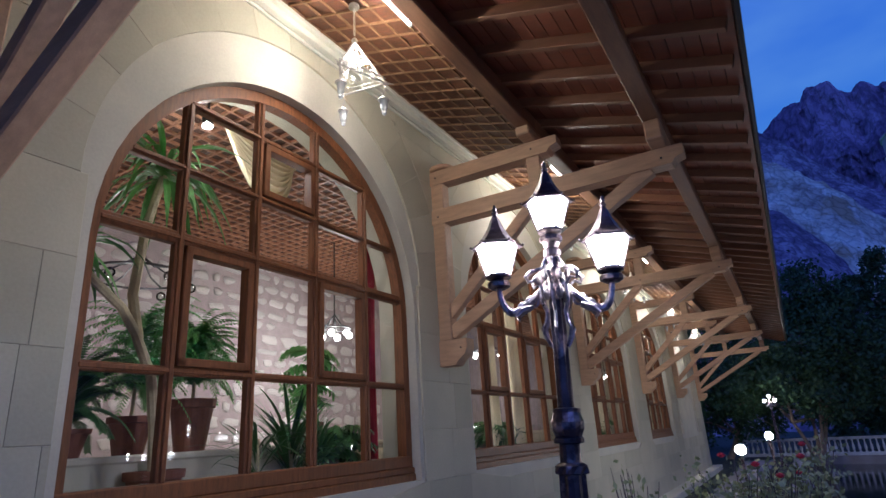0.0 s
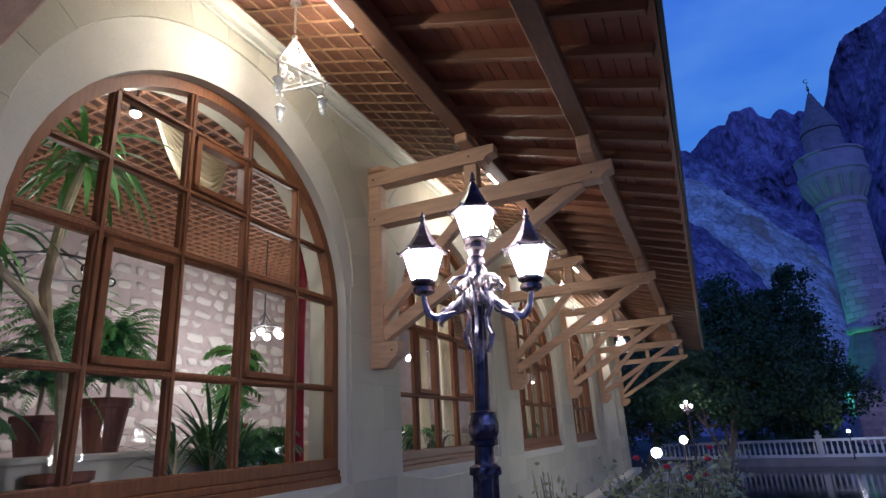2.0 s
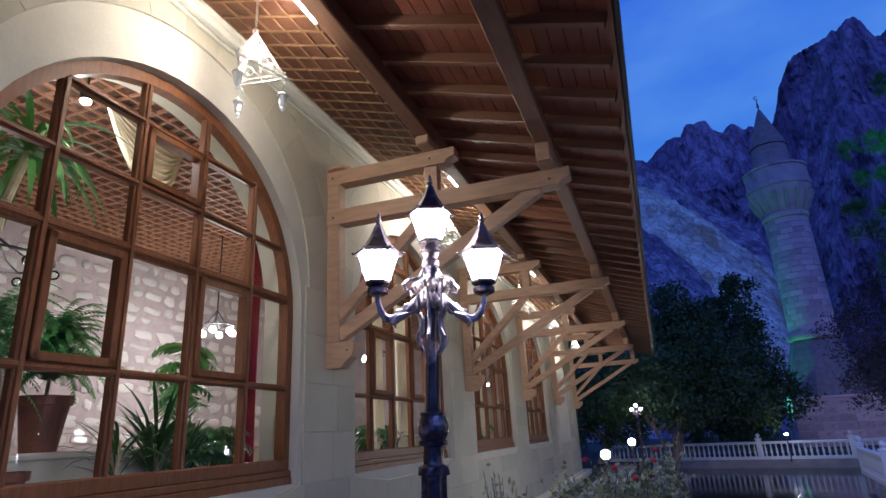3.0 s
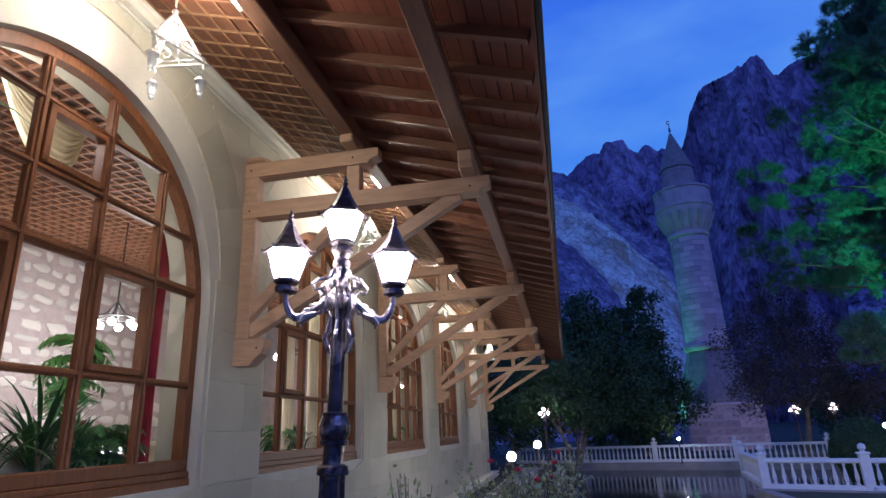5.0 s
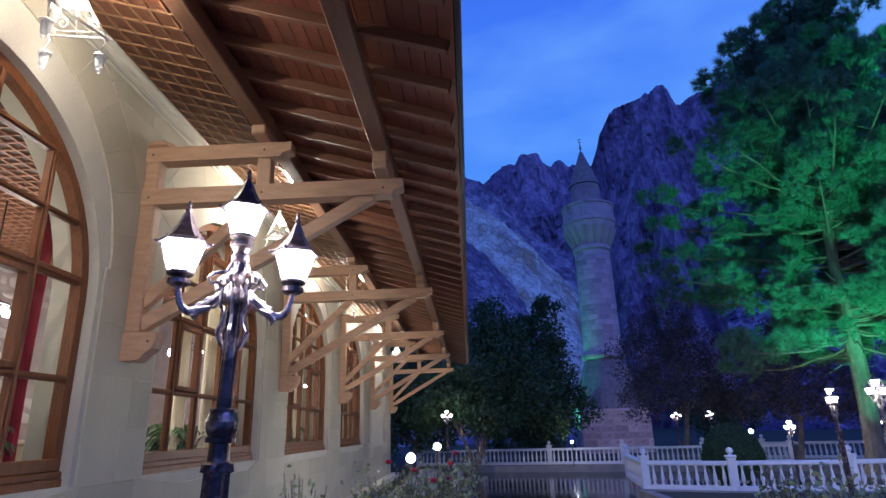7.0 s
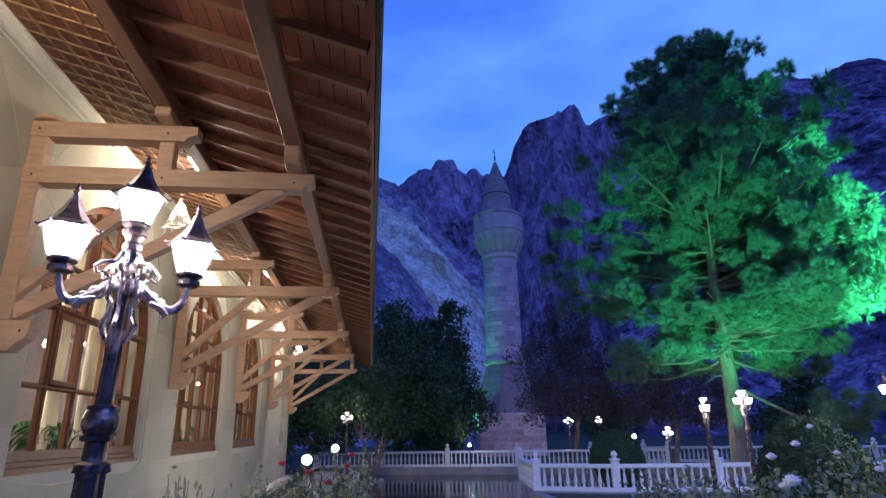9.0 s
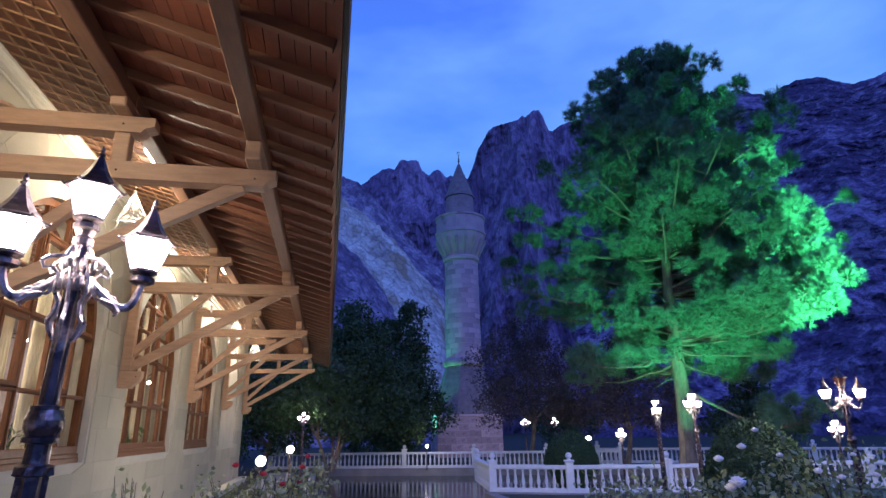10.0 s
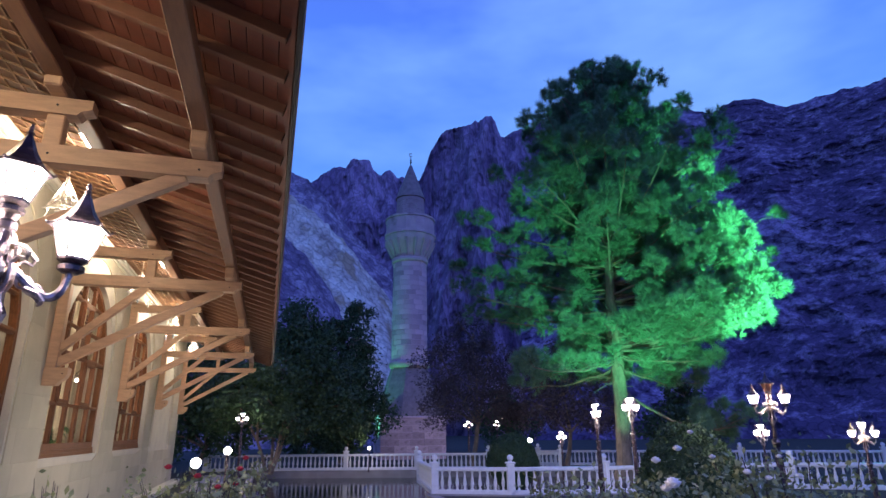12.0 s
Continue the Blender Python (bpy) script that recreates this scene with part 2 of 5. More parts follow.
M_ROSER = mat("red_petal", (0.45, 0.02, 0.04), 0.6, 0.2, 30, 0)


# ---- mesh helpers ----
def part(name, bm, material, parent=None, label="", smooth=False):
    me = bpy.data.meshes.new(name)
    bm.normal_update()
    bm.to_mesh(me)
    bm.free()
    me.materials.append(material)
    if smooth:
        me.polygons.foreach_set("use_smooth", [True] * len(me.polygons))
    ob = new(name, me)
    if parent:
        ob.parent = parent
    if label:
        tagged(ob, label)
    return ob


def raw(name, verts, faces, material, parent=None, label=""):
    me = bpy.data.meshes.new(name)
    me.from_pydata(verts, [], faces)
    me.materials.append(material)
    ob = new(name, me)
    if parent:
        ob.parent = parent
    if label:
        tagged(ob, label)
    return ob


def share(name, mesh_ob, m, parent):
    ob = new(name, mesh_ob.data)
    ob.parent = parent
    ob.matrix_basis = m
    return ob


def thing(name, label, category, group="", at=None):
    ob = new(name)
    if at is not None:
        ob.matrix_basis = at
    return tagged(ob, label, category, group)


def box(bm, a, b, bevel=0.0):
    m = Matrix.Translation([(p + q) / 2 for p, q in zip(a, b)]) @ Matrix.Diagonal((*[abs(q - p) for p, q in zip(a, b)], 1))
    vs = bmesh.ops.create_cube(bm, size=1, matrix=m)["verts"]
    if bevel:
        es = list({e for v in vs for e in v.link_edges})
        bmesh.ops.bevel(bm, geom=es, offset=bevel, segments=1, affect="EDGES")


def bar(bm, p, q, w, h, bevel=0.0, up=(0, 0, 1)):
    """A squared timber from p to q, w wide and h high."""
    p, q = Vector(p), Vector(q)
    d = (q - p)
    x = d.normalized()
    side = Vector(up).cross(x)
    side = side.normalized() if side.length > 1e-4 else Vector((0, 1, 0))
    top = x.cross(side)
    r = Matrix((x, side, top)).transposed().to_4x4()
    m = Matrix.Translation((p + q) / 2) @ r @ Matrix.Diagonal((d.length, w, h, 1))
    vs = bmesh.ops.create_cube(bm, size=1, matrix=m)["verts"]
    if bevel:
        es = list({e for v in vs for e in v.link_edges})
        bmesh.ops.bevel(bm, geom=es, offset=bevel, segments=1, affect="EDGES")


def lathe(bm, profile, seg=16, at=(0, 0, 0), turn=0.0):
    rings = []
    for r, z in profile:
        rings.append([bm.verts.new((at[0] + r * math.cos(turn + 2 * math.pi * i / seg), at[1] + r * math.sin(turn + 2 * math.pi * i / seg), at[2] + z)) for i in range(seg)])
    for a, b in zip(rings, rings[1:]):
        for i in range(seg):
            bm.faces.new((a[i], a[(i + 1) % seg], b[(i + 1) % seg], b[i]))
    bm.faces.new(rings[0][::-1])
    bm.faces.new(rings[-1])


def tube(bm, pts, radii, seg=8):
    pts = [Vector(p) for p in pts]
    if not hasattr(radii, "__len__"):
        radii = [radii] * len(pts)
    rings = []
    ref = Vector((0.31, 0.87, 0.37))
    for i, p in enumerate(pts):
        d = (pts[min(i + 1, len(pts) - 1)] - pts[max(i - 1, 0)]).normalized()
        a = d.cross(ref).normalized()
        b = d.cross(a)
        rings.append([bm.verts.new(p + (a * math.cos(2 * math.pi * k / seg) + b * math.sin(2 * math.pi * k / seg)) * radii[i]) for k in range(seg)])
    for a, b in zip(rings, rings[1:]):
        for i in range(seg):
            bm.faces.new((a[i], a[(i + 1) % seg], b[(i + 1) % seg], b[i]))
    bm.faces.new(rings[0][::-1])
    bm.faces.new(rings[-1])


def B():
    return bmesh.new()


def slab(outer, holes, axis_pts, depth):
    """A flat polygon with holes, thickened: axis_pts turns (u, v) into a place, depth is the way through."""
    bm = B()
    edges = []
    for loop in (outer, *holes):
        vs = [bm.verts.new(axis_pts(u, v)) for u, v in loop]
        edges += [bm.edges.new((a, b)) for a, b in zip(vs, vs[1:] + vs[:1])]
    bmesh.ops.triangle_fill(bm, use_beauty=True, use_dissolve=False, edges=edges)
    faces = list(bm.faces)
    ex = bmesh.ops.extrude_face_region(bm, geom=faces)
    bmesh.ops.translate(bm, verts=[v for v in ex["geom"] if isinstance(v, bmesh.types.BMVert)], vec=depth)
    bmesh.ops.recalc_face_normals(bm, faces=bm.faces)
    return bm


# ---- the building ----
WY = [-2.335 + d for d in (0.0, 4.78, 9.88, 14.9, 20.05)][:5]      # middles of the arched windows
BY = [-4.86, 0.0, 5.25, 10.5, 15.75, 21.0]                        # roof brackets
WEND, SILL, SPRING, RAD = 21.3, 1.14, 2.85, 1.78
ROOF = lambda x: 5.48 - 0.31 * x                                  # underside of the rafters


def arch(c, half, base, spring, r, n=28):
    pts = [(c - half, base), (c + half, base)]
    pts += [(c + r * math.cos(math.pi * i / n), spring + r * math.sin(math.pi * i / n)) for i in range(n + 1)]
    return pts


WY = [w for w in WY if w < 19] + [17.35]
WY = sorted(set(WY))
outer = [(-9.0, G - 0.1), (WEND, G - 0.1), (WEND, 5.62), (-9.0, 5.62)]
wall = part("wall_facade", slab(outer, [arch(c, RAD, SILL, SPRING, RAD) for c in WY], lambda u, v: (-0.5, u, v), (0.475, 0, 0)), M_RING)
tagged(wall, "thick pale limestone wall with arched window openings", "wall", kind="structure")


def facing_stone(outline, parent):
    """One dressed block of the facing, a few millimetres apart from the next, with eased edges."""
    cy = sum(p[0] for p in outline) / len(outline)
    cz = sum(p[1] for p in outline) / len(outline)
    def inset(d):
        return [(u + (cy - u) * d / max(0.05, abs(cy - u) + 1e-6), v + (cz - v) * d / max(0.05, abs(cz - v) + 1e-6)) for u, v in outline]
    proud = rnd.uniform(-0.0008, 0.0008)
    rings = [[(-0.0245, u, v) for u, v in inset(0.0008)], [(-0.003 + proud, u, v) for u, v in inset(0.0008)], [(proud, u, v) for u, v in inset(0.004)]]
    n = len(outline)
    verts = [p for ring in rings for p in ring]
    faces = [(k * n + q, k * n + (q + 1) % n, (k + 1) * n + (q + 1) % n, (k + 1) * n + q) for k in (0, 1) for q in range(n)]
    faces.append(tuple(range(2 * n, 3 * n)))
    return raw("stone", verts, faces, M_WALL, parent)


def face_blocked(z, spring=3.20, jamb=1.84, outer=2.42):
    """Half the width that a window and its arch stones take at a height."""
    if z < spring:
        return jamb if z > SILL - 0.03 else 0.0
    return math.sqrt(max(0.0, outer ** 2 - (z - spring) ** 2))


face = new("wall_face")
tagged(face, "pale cream dressed limestone facing in large courses", "wall", kind="structure")
ZTOP = 5.265
levels = [G, SILL - 0.96, SILL - 0.49, SILL - 0.02, SILL + 0.49, SILL + 1.0, SILL + 1.53, 3.20, 3.66, 4.12, 4.58, 5.04, ZTOP]
for k, (z0, z1) in enumerate(zip(levels, levels[1:])):
    u = -9.0 + (0.46 if k % 2 else 0.0)
    while u < WEND:
        w = rnd.choice((0.78, 0.92, 1.06))
        y0, y1 = u, min(u + w, WEND)
        u += w
        c = min(WY, key=lambda q: abs(q - (y0 + y1) / 2))
        left, rightmost = [], []
        for q in range(5):
            z = z0 + (z1 - z0) * q / 4
            hb = face_blocked(min(z, z1 - 1e-4) if q else z0 + 1e-4)
            a, b = y0, y1
            if hb:
                if (y0 + y1) / 2 < c:
                    b = min(b, c - hb)
                else:
                    a = max(a, c + hb)
            if b - a > 0.03:
                left.append((a, z))
                rightmost.append((b, z))
        if len(left) > 1:
            facing_stone(rightmost + left[::-1], face)
for c in WY:
    n = 15
    for k in range(n):
        a0, a1 = math.pi * k / n, math.pi * (k + 1) / n
        arc = [a0 + (a1 - a0) * q / 3 for q in range(4)]
        inner = [(c + 1.89 * math.cos(a), 3.20 + 1.89 * math.sin(a)) for a in arc]
        reach = [min(2.42, (ZTOP - 3.20) / max(0.01, math.sin(a))) for a in arc]
        outer_arc = [(c + r * math.cos(a), 3.20 + r * math.sin(a)) for a, r in zip(arc, reach)]
        facing_stone(outer_arc + inner[::-1], face)
bm = B()
box(bm, (-6.0, WEND - 0.4, G), (-0.5, WEND, 5.6))
tagged(part("wall_end", bm, M_WALL), "pale limestone end wall of the hall", "wall", kind="structure")
bm = B()
box(bm, (-6.0, -9.4, G), (-0.0, -9.0, 5.6))
tagged(part("wall_near_end", bm, M_PLASTER), "plain plastered end wall", "wall", kind="structure")
bm = B()
for a, b in (((0, 5.27), (0.03, 5.30)), ((0, 5.33), (0.07, 5.40)), ((0, 5.40), (0.12, 5.47))):
    box(bm, (a[0], -9, a[1]), (b[0], WEND, b[1]), 0.006)
tagged(part("trim", bm, M_PLASTER), "moulded cream cornice under the eaves", "cornice", kind="structure")
bm = B()
box(bm, (0, -9, G - 0.05), (0.35, WEND + 0.3, G + 0.18), 0.02)
tagged(part("wall_plinth", bm, M_RING), "pale stone plinth step along the wall", "plinth", kind="structure")

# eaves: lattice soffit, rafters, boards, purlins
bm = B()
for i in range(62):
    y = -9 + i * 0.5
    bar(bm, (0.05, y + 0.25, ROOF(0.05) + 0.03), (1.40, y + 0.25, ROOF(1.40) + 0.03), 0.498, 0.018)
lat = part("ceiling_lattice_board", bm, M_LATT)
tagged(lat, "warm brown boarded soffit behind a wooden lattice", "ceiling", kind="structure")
bm = B()
for k in range(7):
    x = 0.12 + k * 0.19
    bar(bm, (x, -9, ROOF(x) + 0.008), (x, WEND + 0.4, ROOF(x) + 0.008), 0.02, 0.018)
for i in range(int(30.6 / 0.225)):
    y = -9 + i * 0.225
    bar(bm, (0.05, y, ROOF(0.05) + 0.004), (1.36, y, ROOF(1.36) + 0.004), 0.02, 0.018)
tagged(part("ceiling_lattice", bm, M_SLAT), "square lattice of thin wooden slats on the soffit", "ceiling", kind="structure")
bm = B()
n = 17
for k in range(n):
    x0 = 1.42 + k * (3.62 - 1.42) / n
    x1 = x0 + (3.62 - 1.42) / n - 0.002
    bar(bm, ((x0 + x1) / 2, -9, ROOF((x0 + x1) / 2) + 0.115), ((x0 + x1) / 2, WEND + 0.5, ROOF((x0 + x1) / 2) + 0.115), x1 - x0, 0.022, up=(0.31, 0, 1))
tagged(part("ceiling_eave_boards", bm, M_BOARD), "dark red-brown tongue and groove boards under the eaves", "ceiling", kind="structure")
bm = B()
bar(bm, (-0.6, (WEND - 8.5) / 2, ROOF(-0.6) + 0.2), (3.66, (WEND - 8.5) / 2, ROOF(3.66) + 0.2), WEND + 9.5, 0.10)
tagged(part("roof", bm, M_TILE), "tiled roof slope over the eaves", "roof", kind="structure")
bm = B()
box(bm, (3.62, -9, ROOF(3.62) + 0.0), (3.66, WEND + 0.5, ROOF(3.62) + 0.24), 0.005)
tagged(part("trim_gutter", bm, M_EDGE), "dark metal fascia along the eaves", "gutter", kind="structure")

raf = None
i = 0
while -8.8 + i * 0.56 < WEND + 0.3:
    y = -8.8 + i * 0.56
    if raf is None:
        bm = B()
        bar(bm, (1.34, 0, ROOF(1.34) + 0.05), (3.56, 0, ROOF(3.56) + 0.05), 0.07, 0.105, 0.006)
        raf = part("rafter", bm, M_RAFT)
        ob = raf
    else:
        ob = new("rafter", raf.data)
    ob.location = (0, y, 0)
    tagged(ob, "timber rafter of the eaves, honey-brown darkened with eaves shade", "rafter", "rafters of the eaves")
    i += 1
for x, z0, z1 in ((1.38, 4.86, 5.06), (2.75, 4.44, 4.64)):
    t = thing("purlin", "long timber purlin under the rafters, honey-brown darkened with eaves shade", "beam", "purlins of the eaves")
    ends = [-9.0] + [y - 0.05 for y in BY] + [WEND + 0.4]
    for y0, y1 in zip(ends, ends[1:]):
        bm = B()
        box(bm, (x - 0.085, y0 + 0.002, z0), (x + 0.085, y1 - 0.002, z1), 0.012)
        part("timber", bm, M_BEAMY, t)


def bracket():
    t = thing("roof_bracket", "honey-coloured timber bracket with two struts on the wall", "bracket", "timber brackets along the facade")
    w = 0.16
    def one(name, fn, label=""):
        bm = B()
        fn(bm)
        return part(name, bm, M_BEAM, t, label)
    one("post", lambda b: box(b, (0.0, -w / 2, 2.60), (0.17, w / 2, 4.74), 0.012))
    def foot(b):
        prof = [(0.0, 2.31), (0.20, 2.31), (0.25, 2.37), (0.33, 2.43), (0.36, 2.50), (0.36, 2.60), (0.0, 2.60)]
        vs = [b.verts.new((x, -w / 2 - 0.01, z)) for x, z in prof]
        f = b.faces.new(vs)
        ex = bmesh.ops.extrude_face_region(b, geom=[f])
        bmesh.ops.translate(b, verts=[v for v in ex["geom"] if isinstance(v, bmesh.types.BMVert)], vec=(0, w + 0.02, 0))
        bmesh.ops.recalc_face_normals(b, faces=b.faces)
    one("corbel", foot)
    def endcut(b, x0, x1, z0, z1, ww):
        prof = [(x0, z0), (x1 - 0.13, z0), (x1 - 0.09, z0 + 0.05), (x1, z0 + 0.08), (x1, z1), (x0, z1)]
        vs = [b.verts.new((x, -ww / 2, z)) for x, z in prof]
        f = b.faces.new(vs)
        ex = bmesh.ops.extrude_face_region(b, geom=[f])
        bmesh.ops.translate(b, verts=[v for v in ex["geom"] if isinstance(v, bmesh.types.BMVert)], vec=(0, ww, 0))
        bmesh.ops.recalc_face_normals(b, faces=b.faces)
    one("upper_beam", lambda b: endcut(b, -0.02, 1.69, 4.57, 4.75, w + 0.02))
    one("lower_beam", lambda b: endcut(b, -0.02, 2.97, 4.04, 4.23, w + 0.02))
    one("hanger", lambda b: box(b, (1.30, -0.07, 4.23), (1.46, 0.07, 4.57), 0.01))
    one("strut", lambda b: bar(b, (0.15, 0, 2.68), (2.62, 0, 4.06), 0.12, 0.15, 0.01))
    one("strut", lambda b: bar(b, (0.13, 0, 2.90), (1.35, 0, 4.06), 0.11, 0.13, 0.01))
    one("bolster", lambda b: box(b, (1.30, -0.32, 4.75), (1.46, 0.32, 4.86), 0.015))
    one("bolster", lambda b: box(b, (2.67, -0.36, 4.23), (2.83, 0.36, 4.44), 0.015))
    bm = B()
    lathe(bm, [(0.15, 4.752), (0.165, 4.765), (0.165, 4.80), (0.13, 4.82)], 16, (0.14, 0.0, 0.0))
    part("bearing_block", bm, M_BEAM, t, "rounded timber block on the upper beam")
    for x, z in ((0.08, 4.66), (0.09, 4.13), (1.38, 4.66), (2.75, 4.12), (1.38, 4.13), (0.28, 2.5)):
        bm = B()
        bmesh.ops.create_uvsphere(bm, u_segments=8, v_segments=5, radius=0.012, matrix=Matrix.Translation((x, -w / 2 - 0.011, z)))
        part("bolt", bm, M_EDGE, t)
    return t


br0 = bracket()
br0.location = (0, BY[0], 0)
for y in BY[1:]:
    copy_thing(br0, Matrix.Translation((0, y, 0)))


# ---- arched windows ----
COLS = [-1.78, -1.09, -0.39, 0.31, 1.05, 1.78]
ROWS_Z = [SILL + 0.02, 2.08, 3.02, 3.57, 4.13]


def window():
    t = thing("arched_window", "tall arched window of red-brown wood with many panes", "window", "arched windows of the facade")
    tagged(t, kind="structure")
    x0, x1 = -0.24, -0.13
    n = 24
    bm = B()
    ring_o = [(-1.79, SILL)] + [(-RAD * math.cos(math.pi * i / n), SPRING + RAD * math.sin(math.pi * i / n)) for i in range(n + 1)] + [(1.79, SILL)]
    k = (RAD - 0.10) / RAD
    ring_i = [(-1.68, SILL)] + [(-RAD * k * math.cos(math.pi * i / n), SPRING + RAD * k * math.sin(math.pi * i / n)) for i in range(n + 1)] + [(1.68, SILL)]
    for xa, xb, ri in ((x0, x1, ring_i),):
        vo = [[bm.verts.new((x, u, v)) for u, v in ring_o] for x in (xa, xb)]
        vi = [[bm.verts.new((x, u, v)) for u, v in ri] for x in (xa, xb)]
        for j in range(len(ring_o) - 1):
            bm.faces.new((vo[1][j], vo[1][j + 1], vi[1][j + 1], vi[1][j]))
            bm.faces.new((vi[1][j], vi[1][j + 1], vi[0][j + 1], vi[0][j]))
            bm.faces.new((vi[0][j], vi[0][j + 1], vo[0][j + 1], vo[0][j]))
    bmesh.ops.recalc_face_normals(bm, faces=bm.faces)
    part("window_frame", bm, M_FRAME, t)
    bm = B()
    box(bm, (-0.26, -1.79, SILL - 0.015), (-0.09, 1.785, SILL + 0.07), 0.01)
    box(bm, (-0.26, -1.79, SILL + 0.07), (-0.10, 1.785, SILL + 0.13), 0.01)
    box(bm, (-0.24, -1.74, SILL + 0.13), (-0.115, 1.74, SILL + 0.24), 0.01)
    part("window_sill", bm, M_FRAME, t)
    top = lambda y: SPRING + math.sqrt(max(0.0, (RAD * k) ** 2 - y * y))
    half = lambda z: 1.69 if z < SPRING else math.sqrt(max(0, (RAD * k) ** 2 - (z - SPRING) ** 2))
    for c in COLS[1:-1]:
        bm = B()
        box(bm, (-0.205, c - 0.036, SILL + 0.2), (-0.138, c + 0.036, top(c) + 0.01), 0.008)
        box(bm, (-0.135, c - 0.018, SILL + 0.24), (-0.118, c + 0.018, top(c) - 0.01), 0.005)
        part("mullion", bm, M_FRAME, t)
    for j, z in enumerate(ROWS_Z[1:]):
        h = 0.048 if j == 1 else 0.03
        w = half(z)
        bm = B()
        box(bm, (-0.203, -w - 0.01, z - h), (-0.141, w + 0.01, z + h), 0.008)
        box(bm, (-0.138, -w, z - 0.016), (-0.121, w, z + 0.016), 0.005)
        part("transom", bm, M_FRAME, t)
    for a, b, lo_row in ((1, 2, 1), (3, 4, 1), (2, 3, 3)):
        bm = B()
        y0, y1, z0, z1 = COLS[a] + 0.036, COLS[b] - 0.036, ROWS_Z[lo_row] + 0.03, ROWS_Z[lo_row + 1] - (0.048 if lo_row == 1 else 0.03)
        for p, q in (((y0, z0), (y0 + 0.06, z1)), ((y1 - 0.06, z0), (y1, z1)), ((y0, z0), (y1, z0 + 0.06)), ((y0, z1 - 0.06), (y1, z1))):
            box(bm, (-0.205, p[0], p[1]), (-0.11, q[0], q[1]), 0.006)
        part("casement", bm, M_FRAME, t)
    zs = [SILL + 0.2] + ROWS_Z[1:] + [SPRING + RAD]
    for a, b in zip(COLS, COLS[1:]):
        for j, (z0, z1) in enumerate(zip(zs, zs[1:])):
            ys = [a + (b - a) * s / 6 for s in range(7)]
            prof = [(y, min(z1, top(y) if abs(y) < RAD * k else SPRING)) for y in ys]
            if max(v for _, v in prof) <= z0 + 0.02:
                continue
            bm = B()
            lo = [bm.verts.new((-0.185 + rnd.uniform(-0.0015, 0.0015), y, z0)) for y in ys]
            hi = [bm.verts.new((-0.185 + rnd.uniform(-0.0015, 0.0015), y, max(z0, v))) for y, v in prof]
            for s in range(6):
                if hi[s].co.z > z0 + 0.001 or hi[s + 1].co.z > z0 + 0.001:
                    bm.faces.new((lo[s], lo[s + 1], hi[s + 1], hi[s]))
            bmesh.ops.remove_doubles(bm, verts=bm.verts, dist=0.0005)
            pane = part("pane", bm, M_GLASS, t)
            pane.visible_shadow = False
    return t


w0 = window()
w0.location = (0, WY[0], 0)
for c in WY[1:]:
    copy_thing(w0, Matrix.Translation((0, c, 0)))

# ---- the room behind the windows ----
RX, CEIL = -4.6, 4.86
bm = B()
box(bm, (RX - 0.4, -9.0, 0.2), (RX, WEND - 0.4, 5.5))
wb = part("wall_room_back", bm, M_MORTAR)
tagged(wb, "pink-grey mortared rubble stone wall inside the room", "wall", kind="structure")
bm = B()
box(bm, (RX, -9.0, CEIL), (-0.5, WEND - 0.4, CEIL + 0.05))
tagged(part("ceiling_room", bm, M_ROOMCEIL), "brown boarded ceiling of the room, darkened for the lattice holes' shade", "ceiling", kind="structure")
bm = B()
for k in range(int((-0.5 - RX) / 0.17)):
    x = RX + 0.1 + k * 0.17
    box(bm, (x - 0.014, -9, CEIL - 0.035), (x + 0.014, WEND - 0.4, CEIL))
for k in range(int(14.0 / 0.17)):
    y = -6.0 + k * 0.17
    box(bm, (RX, y - 0.014, CEIL - 0.032), (-0.5, y + 0.014, CEIL))
tagged(part("ceiling_room_lattice", bm, M_ROOMSLAT), "wooden lattice ceiling of the room", "ceiling", kind="structure")
bm = B()
box(bm, (RX, -9.0, 0.1), (-0.5, WEND - 0.4, 0.2))
tagged(part("floor", bm, M_FLOOR), "brown floor of the room", "floor", kind="structure")
bm = B()
box(bm, (-1.0, -9.0, 0.2), (-0.5, WEND - 0.4, 1.08))
box(bm, (-1.65, -9.0, 0.2), (-1.0, WEND - 0.4, 1.50))
box(bm, (-1.68, -9.0, 1.50), (-0.96, WEND - 0.4, 1.56), 0.015)
tagged(part("window_ledge", bm, M_PLASTER), "stepped cream stone ledge inside below the windows", "ledge", kind="structure")


